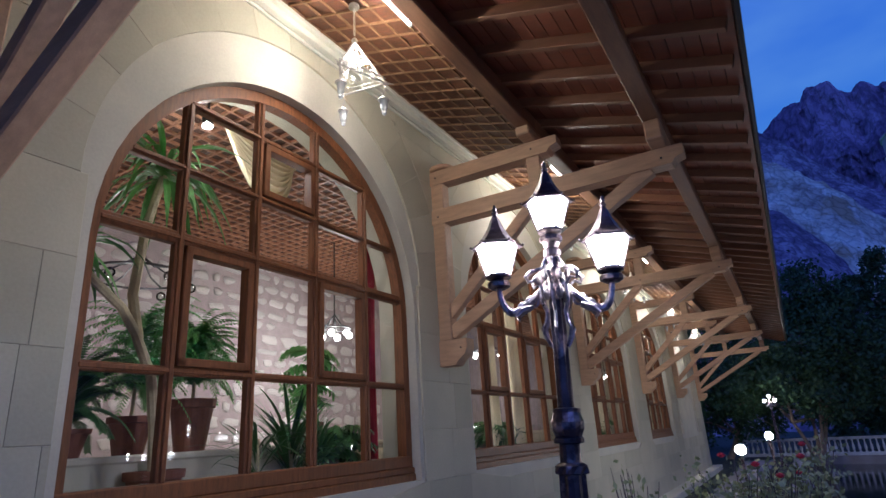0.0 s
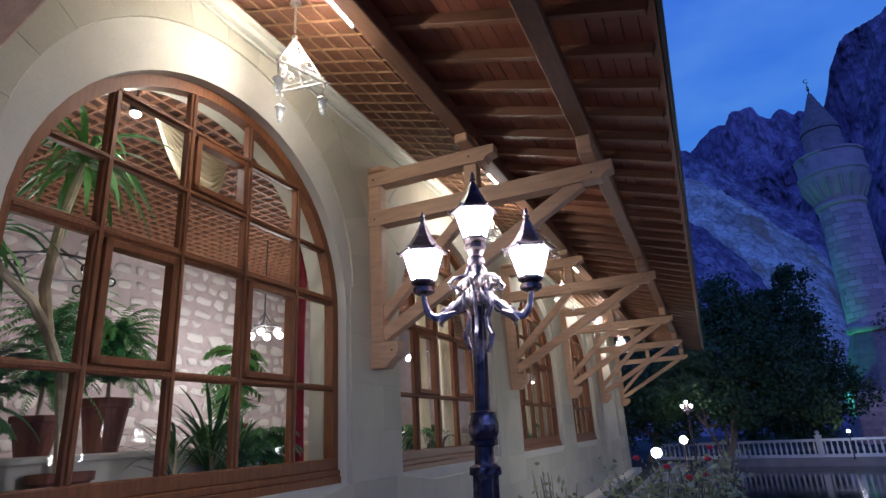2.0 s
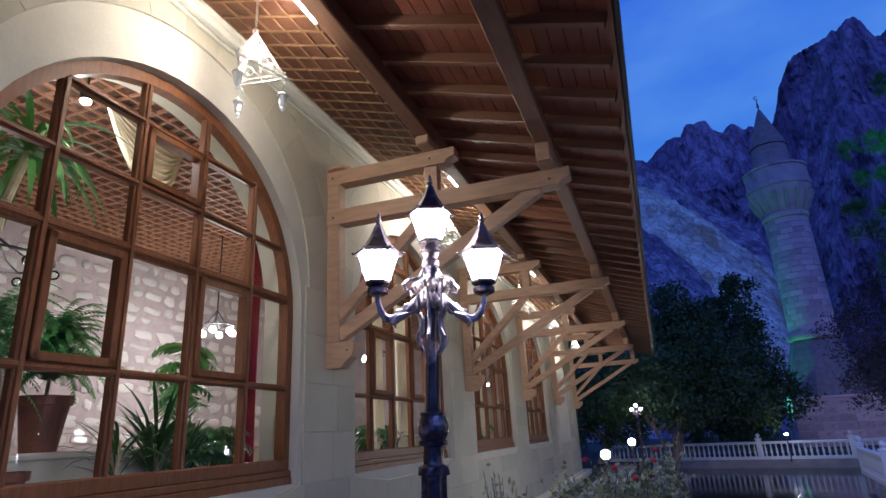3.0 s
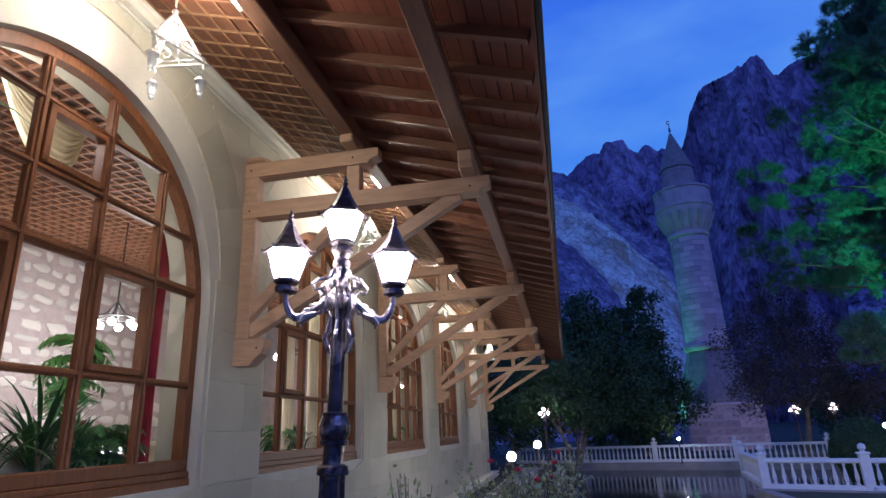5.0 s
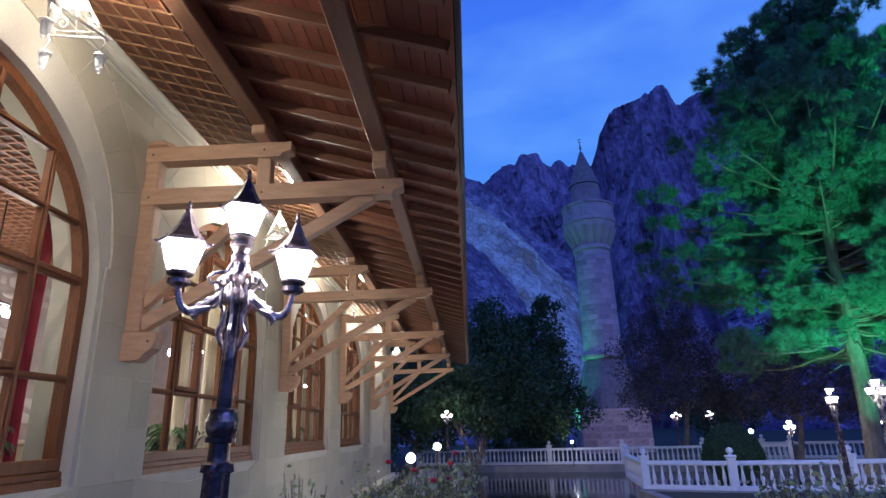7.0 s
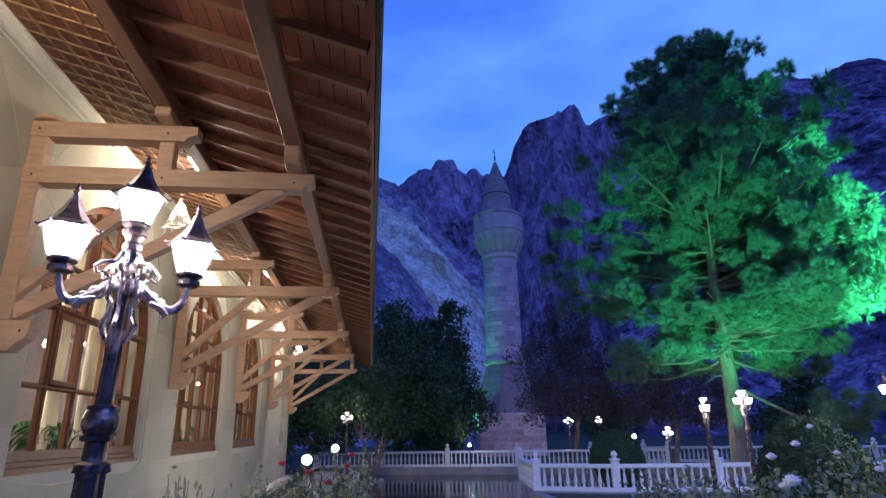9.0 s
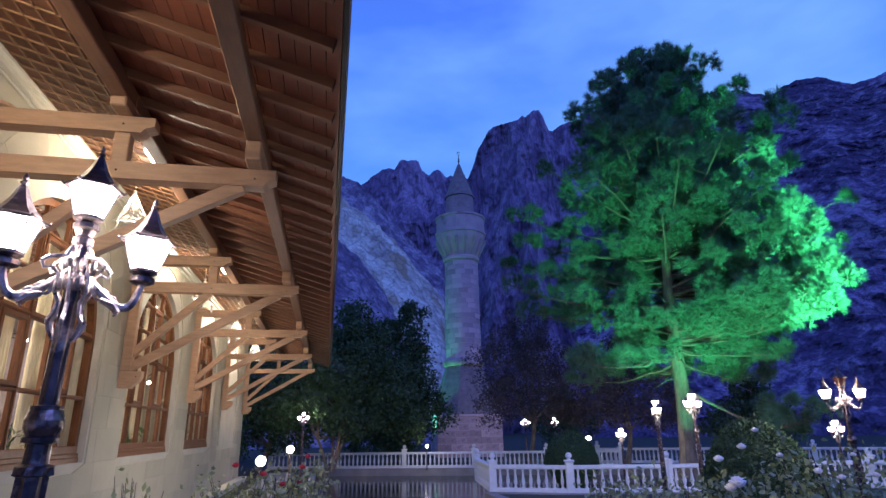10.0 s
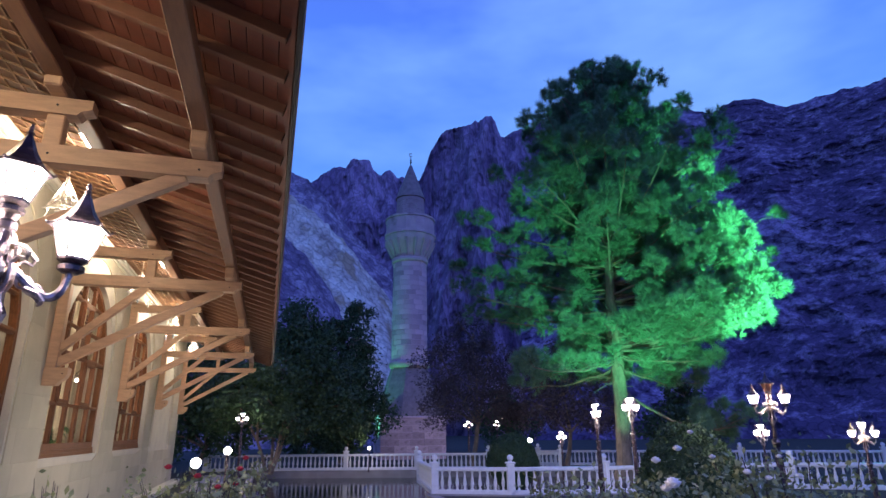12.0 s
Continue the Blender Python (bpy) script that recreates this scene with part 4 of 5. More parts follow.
def tube_light(y):
    t = thing("tube_light", "lit white tube lamp fixed under the soffit", "tube light", "tube lights under the eaves", pose(1.14, y, 0))
    bm = B()
    tube(bm, [(0, -0.6, 5.075), (0, 0.6, 5.075)], 0.009, 10)
    part("tube", bm, M_TUBE, t)
    bm = B()
    box(bm, (-0.022, -0.63, 5.09), (0.022, 0.63, 5.125), 0.004)
    for s in (-1, 1):
        box(bm, (-0.016, s * 0.615 - 0.014, 5.06), (0.016, s * 0.615 + 0.014, 5.092), 0.004)
    part("batten", bm, M_WHITE, t)


def hanging_lantern():
    t = thing("hanging_lantern", "pyramid-shaped wrought-iron hanging lamp with glass candle cups", "hanging lamp", "hanging lamps under the eaves")
    apex = Vector((0, 0, 4.85))
    cor = [Vector((0.26 * math.cos(a), 0.26 * math.sin(a), 4.46)) for a in (radians(-80), radians(45), radians(155))]
    bm = B()
    lathe(bm, [(0.05, 5.21), (0.045, 5.235), (0.012, 5.245)], 12)
    part("ceiling_rose", bm, M_WROUGHT, t)
    bm = B()
    for i in range(9):
        z = 4.93 + i * 0.034
        pts = [(0.009 * math.cos(k * math.pi / 4) * (1 if i % 2 else 0), 0.009 * math.cos(k * math.pi / 4) * (0 if i % 2 else 1), z + 0.02 * math.sin(k * math.pi / 4)) for k in range(9)]
        tube(bm, pts, 0.004, 5)
    part("chain", bm, M_WROUGHT, t)
    bm = B()
    for c in cor:
        tube(bm, [apex, c], 0.011, 6)
        tube(bm, [c, c + (c - Vector((0, 0, c.z))).normalized() * 0.07], [0.010, 0.003], 6)
        bmesh.ops.create_uvsphere(bm, u_segments=8, v_segments=6, radius=0.02, matrix=Matrix.Translation(c))
    for a, b in zip(cor, cor[1:] + cor[:1]):
        tube(bm, [a, b], 0.010, 6)
        tube(bm, [a + Vector((0, 0, 0.05)), b + Vector((0, 0, 0.05))], 0.005, 6)
    bmesh.ops.create_uvsphere(bm, u_segments=8, v_segments=6, radius=0.028, matrix=Matrix.Translation(apex + Vector((0, 0, 0.01))))
    part("frame", bm, M_WROUGHT, t)
    for a, b in zip(cor, cor[1:] + cor[:1]):
        bm = B()
        e = (b - a).normalized()
        mid = (a + b) / 2
        up = (apex - mid).normalized()
        tube(bm, [mid, mid + up * 0.40], 0.005, 5)
        tube(bm, [a + (apex - a) * 0.5, b + (apex - b) * 0.5], 0.005, 5)
        for s in (-1, 1):
            for cx, cy, r in ((0.10, 0.10, 0.05), (0.05, 0.24, 0.03), (0.16, 0.04, 0.025)):
                sp = [mid + e * (s * (cx + r * (1 - k / 20) * math.cos(k * 0.55))) + up * (cy + r * (1 - k / 20) * math.sin(k * 0.55)) for k in range(17)]
                tube(bm, sp, 0.004, 5)
        part("scrollwork", bm, M_WROUGHT, t)
    for c in cor:
        bm = B()
        d = Vector((c.x, c.y, 0)) * 0.92
        tube(bm, [d + Vector((0, 0, 4.46)), d + Vector((0.02, 0, 4.40)), d + Vector((-0.01, 0, 4.34)), d + Vector((0, 0, 4.30))], 0.005, 5)
        lathe(bm, [(0.046, 4.285), (0.05, 4.29), (0.046, 4.30)], 12, (d.x, d.y, 0))
        h = part("cup_holder", bm, M_WROUGHT, t)
        bm = B()
        lathe(bm, [(0.010, 4.15), (0.022, 4.165), (0.018, 4.18), (0.028, 4.20), (0.036, 4.29), (0.033, 4.29), (0.025, 4.205)], 12, (d.x, d.y, 0))
        g = part("glass_cup", bm, M_CUP, h, "glass candle cup, whitened to look lit")
        g.visible_shadow = False
    # Added bulb: the hanging lamp itself shows none.
    bm = B()
    bmesh.ops.create_uvsphere(bm, u_segments=10, v_segments=8, radius=0.022, matrix=Matrix.Translation((0, 0, 4.70)))
    b = part("bulb", bm, M_BULB, t, "small added bulb that brightens the wall", smooth=True)
    b.visible_shadow = False
    return t


h0 = hanging_lantern()
h0.location = (0.77, -2.55, 0)
for c in WY[1:]:
    copy_thing(h0, Matrix.Translation((0.77, c - 0.1, 0)))
for c in WY:
    tube_light(c - 0.5)
# Fill lights added in the hanging lamps to brighten wall and arch.
for y in [-2.55] + [c - 0.1 for c in WY[1:]]:
    lamp("hanging_bulb", "POINT", pose(0.77, y, 4.70), 88, (1.0, 0.91, 0.72), 0.03)


# ---- inside the room ----
def blade(V, F, base, d, up, length, width, droop, n=5, fold=0.25):
    """One strap leaf: it starts along d and up, and droops."""
    base, d = Vector(base), Vector(d).normalized()
    side = Vector((-d.y, d.x, 0)).normalized() if abs(d.z) < 0.99 else Vector((1, 0, 0))
    i0 = len(V)
    p = base.copy()
    v = (d + Vector((0, 0, up))).normalized()
    for i in range(n + 1):
        u = i / n
        w = width * (0.35 + 1.3 * u) if u < 0.5 else width * 2.0 * (1 - u) + 0.001
        V.append(tuple(p - side * w))
        V.append(tuple(p + Vector((0, 0, -fold * w))))
        V.append(tuple(p + side * w))
        p = p + v * (length / n)
        v = (v + Vector((0, 0, -droop / n))).normalized()
    for i in range(n):
        a = i0 + i * 3
        F.append((a, a + 1, a + 4, a + 3))
        F.append((a + 1, a + 2, a + 5, a + 4))


def pot(t, x, y, z, r, h, m=None, rect=False):
    bm = B()
    if rect:
        w = r * 2.2
        lo = [(-r * 0.8, -w * 0.85), (r * 0.8, -w * 0.85), (r * 0.8, w * 0.85), (-r * 0.8, w * 0.85)]
        rows = [(0, 1.0), (h * 0.8, 1.12), (h * 0.8, 1.22), (h, 1.24), (h, 1.12), (h * 0.85, 1.1)]
        rings = [[bm.verts.new((x + a * k, y + b * k, z + hz)) for a, b in lo] for hz, k in rows]
        for a, b in zip(rings, rings[1:]):
            for i in range(4):
                bm.faces.new((a[i], a[(i + 1) % 4], b[(i + 1) % 4], b[i]))
        bm.faces.new(rings[-1])
        bm.faces.new(rings[0][::-1])
    else:
        lathe(bm, [(r * 0.68, 0), (r * 0.95, h * 0.82), (r * 1.06, h * 0.83), (r * 1.08, h), (r * 0.96, h), (r * 0.93, h * 0.9), (0.01, h * 0.9)], 20, (x, y, z))
    return part("pot", bm, m or M_POT, t, "brown terracotta pot")


def cane_plant(pts, r, heads, z, label):
    """A cane with tufts of strap leaves at its ends."""
    t = thing("dracaena", label, "house plant", "plants in the window")
    pot(t, pts[0][0][0], pts[0][0][1], z, 0.2, 0.36)
    for p in pts:
        bm = B()
        tube(bm, p, [r * (1 - 0.25 * i / len(p)) for i in range(len(p))], 8)
        part("cane", bm, M_STEM, t)
    for hx, hy, hz, n, ln in heads:
        V, F = [], []
        for i in range(n):
            a = i * 2.4 + rnd.random()
            e = rnd.uniform(-0.5, 1.6)
            blade(V, F, (hx, hy, hz + rnd.uniform(-0.05, 0.12)), (math.cos(a), math.sin(a), 0), e, ln * rnd.uniform(0.7, 1.1), 0.030, rnd.uniform(1.4, 2.9))
        raw("leaf_tuft", V, F, M_PLANT, t)
    return t


def strap_plant(x, y, z, n, ln, w, label, m, potr=0.16, poth=0.24, lift=1.4, droop=1.6):
    t = thing("strap_leaf_plant", label, "house plant", "plants in the window")
    pot(t, x, y, z, potr, poth)
    V, F = [], []
    for i in range(n):
        a = i * 2.399 + rnd.random() * 0.5
        blade(V, F, (x + 0.05 * math.cos(a), y + 0.05 * math.sin(a), z + poth * 0.85 + rnd.random() * ln * 0.5), (math.cos(a), math.sin(a), 0), rnd.uniform(0.2, lift), ln * rnd.uniform(0.6, 1.1), w, rnd.uniform(0.5, droop))
    raw("leaves", V, F, m, t)
    bm = B()
    tube(bm, [(x, y, z + poth * 0.8), (x + 0.01, y, z + poth + ln * 0.5)], [0.02, 0.012], 6)
    part("stem", bm, M_STEM, t)
    return t


def fern(x, y, z, n, ln, label, m, potr=0.2, poth=0.38, stalk=0.0, leaflet=0.07, lift=2.2, spread=1.0, rows=13):
    """Fronds with many narrow leaflets."""
    t = thing("fern", label, "house plant", "plants in the window")
    pot(t, x, y, z, potr, poth)
    V, F = [], []
    if stalk:
        bm = B()
        tube(bm, [(x, y, z + poth * 0.8), (x + 0.02, y + 0.01, z + poth + stalk)], [0.018, 0.01], 6)
        part("stem", bm, M_STEM, t)
    bm = B()
    for i in range(n):
        a = i * 2.399 + rnd.random()
        d = Vector((math.cos(a), math.sin(a), 0))
        p = Vector((x, y, z + poth * 0.85 + stalk * rnd.uniform(0.3, 1.0)))
        v = (d * spread + Vector((0, 0, rnd.uniform(0.1, lift)))).normalized()
        L = ln * rnd.uniform(0.65, 1.1)
        spine = []
        for k in range(rows):
            spine.append(p.copy())
            s = v.cross(Vector((0, 0, 1)))
            s = s.normalized() if s.length > 0.01 else Vector((1, 0, 0))
            for sg in (-1, 1):
                l = leaflet * (1.15 - 0.8 * k / rows) * rnd.uniform(0.8, 1.2) * 1.6
                q = p + s * sg * l + v * l * 0.6 + Vector((0, 0, -l * 0.5))
                w = v * (leaflet * 0.16)
                j = len(V)
                V.extend([tuple(p - w), tuple(p + w), tuple((p + q) / 2 + w * 1.5), tuple(q), tuple((p + q) / 2 - w * 1.5)])
                F.append((j, j + 1, j + 2, j + 3, j + 4))
            p = p + v * (L / rows)
            v = (v + Vector((0, 0, -1.9 / rows))).normalized()
        tube(bm, spine[::3] + [p], 0.003, 4)
    part("stalks", bm, m, t)
    raw("fronds", V, F, m, t)
    return t


cane_plant([[(-0.80, -3.02, 1.3), (-0.80, -3.06, 1.75), (-0.80, -3.12, 2.12), (-0.80, -3.28, 2.44), (-0.80, -3.41, 2.62), (-0.82, -3.64, 2.80), (-0.84, -3.80, 2.95)], [(-0.81, -3.25, 2.40), (-0.84, -3.31, 2.74), (-0.90, -3.22, 3.35), (-0.92, -3.10, 3.85)]], 0.042,
           [(-0.92, -3.10, 3.86, 64, 0.86), (-0.84, -3.80, 2.95, 34, 0.6)], 1.08, "tall dracaena with pale forked cane and hanging strap leaves")
fern(-1.25, -2.40, 1.56, 170, 0.60, "bright green feathery fern in a terracotta pot", M_PLANT, 0.19, 0.44, 0.66, 0.036, 1.9, 1.0, 18)
fern(-1.2, -3.5, 1.56, 60, 0.7, "dark feathery palm in a pot on the ledge", M_PLANTD, 0.17, 0.2, 0.3, 0.05, 2.4, 0.6, 24)
fern(-1.35, -2.9, 1.56, 110, 0.62, "green feathery palm on the ledge", M_PLANT, 0.17, 0.3, 0.85, 0.036, 1.5, 1.0, 17)
strap_plant(-0.78, -2.05, 1.08, 34, 0.62, 0.016, "spiky strap-leaved plant on the window ledge", M_PLANTD)
strap_plant(-0.80, -1.62, 1.08, 60, 0.66, 0.022, "dense dark strap-leaved plant on the window ledge", M_PLANTD, lift=2.4, droop=1.2)
strap_plant(-0.80, -1.28, 1.08, 40, 0.55, 0.022, "dark strap-leaved plant on the window ledge", M_PLANTD, lift=2.0)
fern(-1.2, -0.95, 1.56, 26, 0.42, "tiered umbrella-leaved pot plant", M_PLANT, 0.15, 0.22, 0.85, 0.12, 0.5, 1.0, 6)
fern(-0.8, -0.95, 1.08, 36, 0.5, "leafy dark pot plant at the window", M_PLANTD, 0.15, 0.25, 0.4, 0.10, 1.0, 1.0, 8)
t = thing("planter_trough", "low terracotta trough on the window ledge", "planter")
pot(t, -0.72, -2.95, 1.082, 0.15, 0.25, rect=True)
for k, c in enumerate(WY[1:4]):
    for j in range(4):
        y = c - 1.3 + j * 0.8 + rnd.uniform(-0.1, 0.1)
        if (j + k) % 2:
            strap_plant(-0.8, y, 1.08, 30, 0.55, 0.02, "dark strap-leaved plant on the window ledge", M_PLANTD)
        else:
            fern(-0.85, y, 1.08, 26, 0.5, "leafy dark pot plant at the window", M_PLANTD, 0.15, 0.25, 0.4, 0.10, 1.0, 1.0, 8)


def curtain_panel(name, label, m, x, y0, y1, z0, z1, folds, amp):
    n = folds * 8
    V, F = [], []
    for j in range(7):
        v = j / 6
        for i in range(n + 1):
            u = i / n
            V.append((x + amp * math.sin(2 * math.pi * folds * u + v * 0.5) * (1 - 0.3 * v), y0 + (y1 - y0) * (u * (1 - 0.18 * math.sin(math.pi * v))), z0 + (z1 - z0) * v))
    for j in range(6):
        for i in range(n):
            F.append((j * (n + 1) + i, j * (n + 1) + i + 1, (j + 1) * (n + 1) + i + 1, (j + 1) * (n + 1) + i))
    ob = raw(name, V, F, m)
    md = ob.modifiers.new("cloth", "SOLIDIFY")
    md.thickness = 0.006
    return tagged(ob, label, "curtain", "curtains of the room")


def swag(p0, p1, drop, x):
    """A swag hung from two points, in nested sagging pleats."""
    V, F = [], []
    n, mrows = 30, 56
    for j in range(mrows + 1):
        v = j / mrows
        for i in range(n + 1):
            u = i / n
            belly = 1 - abs(2 * u - 1) ** 2.6
            fold = 0.045 * math.sin(v * math.pi * 15 + 0.6 * math.sin(u * 3)) * (0.25 + 0.75 * belly)
            V.append((x + fold + 0.12 * v * belly, p0[0] + (p1[0] - p0[0]) * (0.5 + (u - 0.5) * (1 - 0.10 * v)), p0[1] + (p1[1] - p0[1]) * u - (0.04 + drop * v) * belly - 0.03 * v))
    for j in range(mrows):
        for i in range(n):
            F.append((j * (n + 1) + i, j * (n + 1) + i + 1, (j + 1) * (n + 1) + i + 1, (j + 1) * (n + 1) + i))
    ob = raw("swag_curtain", V, F, M_CURT)
    ob.data.polygons.foreach_set("use_smooth", [True] * len(ob.data.polygons))
    ob.modifiers.new("cloth", "SOLIDIFY").thickness = 0.005
    return tagged(ob, "gathered cream swag curtain high in the window", "curtain", "curtains of the room")


swag((-2.50, 4.74), (-1.46, 4.56), 0.60, -0.98)
curtain_panel("side_curtain", "long crimson curtain at the window's edge", M_RED, -0.66, -0.62, -0.42, 1.1, 3.9, 4, 0.03)
for c in WY[1:]:
    curtain_panel("side_curtain", "long cream curtain drawn beside the window", M_CURT, -0.68, c + 0.95, c + 1.75, 1.1, 4.4, 6, 0.05)
    curtain_panel("side_curtain", "long cream curtain drawn beside the window", M_CURT, -0.70, c + 0.1, c + 0.5, 1.1, 4.4, 4, 0.05)


def chandelier(x, y, z, r, lit, label):
    t = thing("chandelier", label, "chandelier", "chandeliers of the room", pose(x, y, z))
    bm = B()
    tube(bm, [(0, 0, 0), (0, 0, CEIL - z)], 0.012, 6)
    for i in range(24):
        a0, a1 = 2 * math.pi * i / 24, 2 * math.pi * (i + 1) / 24
        tube(bm, [(r * math.cos(a0), r * math.sin(a0), 0), (r * math.cos(a1), r * math.sin(a1), 0)], 0.014, 5)
    for i in range(6):
        a = math.pi / 3 * i
        tube(bm, [(0, 0, 0.25), (r * 0.5 * math.cos(a), r * 0.5 * math.sin(a), 0.06), (r * math.cos(a), r * math.sin(a), 0.0)], 0.010, 5)
    part("iron_ring", bm, M_EDGE, t)
    for i in range(6):
        a = math.pi / 3 * i
        bm = B()
        bmesh.ops.create_uvsphere(bm, u_segments=10, v_segments=7, radius=0.055, matrix=Matrix.Translation((r * math.cos(a), r * math.sin(a), -0.1)))
        b = part("bulb", bm, M_BULB if lit else M_CLEAR, t, smooth=True)
        b.visible_shadow = False


chandelier(-2.9, 1.45, 3.35, 0.26, True, "lit iron ring chandelier with round bulbs")
chandelier(-2.6, -2.2, 3.45, 0.55, False, "dark iron ring chandelier with clear glass cups")
for y in (6.8, 12.0, 17.0):
    chandelier(-2.7, y, 3.45, 0.35, True, "lit iron ring chandelier with round bulbs")
t = thing("spot_lamp", "small lit spot lamp high inside the arched window", "spot lamp", at=pose(-0.85, -2.75, 4.5))
bm = B()
lathe(bm, [(0.05, 0.0), (0.055, 0.08), (0.03, 0.12), (0.012, 0.13), (0.012, 0.34)], 12)
part("housing", bm, M_EDGE, t)
bm = B()
lathe(bm, [(0.02, -0.035), (0.044, -0.02), (0.046, -0.002)], 12)
part("bulb", bm, M_BULB, t)
lamp("spot_bulb", "POINT", pose(-0.85, -2.75, 4.40), 28, (1.0, 0.9, 0.75), 0.05)
# Unseen fill lights added to brighten the room, below the chandeliers, lit or not.
for y, power in ((-2.4, 68), (1.45, 150), (6.8, 16), (12.0, 24), (17.0, 24)):
    lamp("room_lamp", "POINT", pose(-2.75, y, 2.9), power, (1.0, 0.88, 0.74), 0.25)

# rubble stones of the room's back wall
k = 0
meshes = []
for s in range(10):
    bm = B()
    bmesh.ops.create_icosphere(bm, subdivisions=2, radius=1.0)
    for v in bm.verts:
        c = v.co
        q = Vector([math.copysign(abs(a) ** 0.75, a) for a in c])
        v.co = q * (1 + 0.42 * noise.noise(c * 1.3 + Vector((s * 5.1, 0, 0))))
    meshes.append(part("stone", bm, M_INSTONE, smooth=True))
z = 1.0
row = 0
while z < CEIL - 0.1:
    h = rnd.uniform(0.15, 0.24)
    y = -2.0 + rnd.uniform(-0.2, 0)
    while y < 4.6:
        w = rnd.choice((0.16, 0.24, 0.32, 0.38, 0.46)) * rnd.uniform(0.9, 1.1)
        if rnd.random() < 0.10:
            y += w * 0.7
            continue
        share("stone", meshes[k % 10], Matrix.Translation((RX + 0.0, y + w / 2, z + h / 2 + rnd.uniform(-0.02, 0.02))) @ Matrix.Rotation(rnd.uniform(-0.12, 0.12), 4, "X") @ Matrix.Diagonal((0.035, w * 0.43, h * rnd.uniform(0.28, 0.5), 1)), wb)
        y += w + rnd.uniform(0.02, 0.06)
        k += 1
    z += h + 0.03
for o in meshes:
    bpy.data.objects.remove(o)


# ---- trees and shrubs ----
def tufts_mesh(name, spots, length, width, n, material, parent, seed):
    """Needle bundles: n narrow blades round each place, pointing along its way."""
    g = np.random.default_rng(seed)
    P = np.array([s[0] for s in spots])
    D = np.array([s[1] for s in spots])
    k = len(P)
    d = g.normal(size=(k, n, 3)) * 0.68 + D[:, None, :]
    d /= np.linalg.norm(d, axis=2, keepdims=True)
    s = np.cross(d, g.normal(size=(k, n, 3)))
    s /= np.linalg.norm(s, axis=2, keepdims=True)
    L = length * g.uniform(0.6, 1.15, size=(k, n, 1))
    b = P[:, None, :] + d * 0.02
    tri = np.stack([b - s * width, b + s * width, b + d * L], axis=2).reshape(-1, 3)
    me = bpy.data.meshes.new(name)
    m = k * n
    me.vertices.add(m * 3)
    me.vertices.foreach_set("co", tri.astype(np.float32).ravel())
    me.loops.add(m * 3)
    me.loops.foreach_set("vertex_index", np.arange(m * 3, dtype=np.int32))
    me.polygons.add(m)
    me.polygons.foreach_set("loop_start", np.arange(0, m * 3, 3, dtype=np.int32))
    me.polygons.foreach_set("loop_total", np.full(m, 3, dtype=np.int32))
    me.update(calc_edges=True)
    me.materials.append(material)
    ob = new(name, me)
    ob.parent = parent
    return ob


def leaves_mesh(name, P, size, material, parent, seed, flat=0.0):
    """Small pointed leaves, two triangles each, at the places P."""
    g = np.random.default_rng(seed)
    P = np.asarray(P, dtype=float)
    k = len(P)
    d = g.normal(size=(k, 3))
    d[:, 2] -= flat
    d /= np.linalg.norm(d, axis=1, keepdims=True)
    s = np.cross(d, g.normal(size=(k, 3)))
    s /= np.linalg.norm(s, axis=1, keepdims=True)
    L = (size * g.uniform(0.6, 1.3, size=(k, 1)))
    q = np.stack([P, P + d * L * 0.5 + s * L * 0.3, P + d * L, P + d * L * 0.5 - s * L * 0.3], axis=1).reshape(-1, 3)
    me = bpy.data.meshes.new(name)
    me.vertices.add(k * 4)
    me.vertices.foreach_set("co", q.astype(np.float32).ravel())
    me.loops.add(k * 4)
    me.loops.foreach_set("vertex_index", np.arange(k * 4, dtype=np.int32))
    me.polygons.add(k)
    me.polygons.foreach_set("loop_start", np.arange(0, k * 4, 4, dtype=np.int32))
    me.polygons.foreach_set("loop_total", np.full(k, 4, dtype=np.int32))
    me.update(calc_edges=True)
    me.materials.append(material)
    ob = new(name, me)
    ob.parent = parent
    return ob


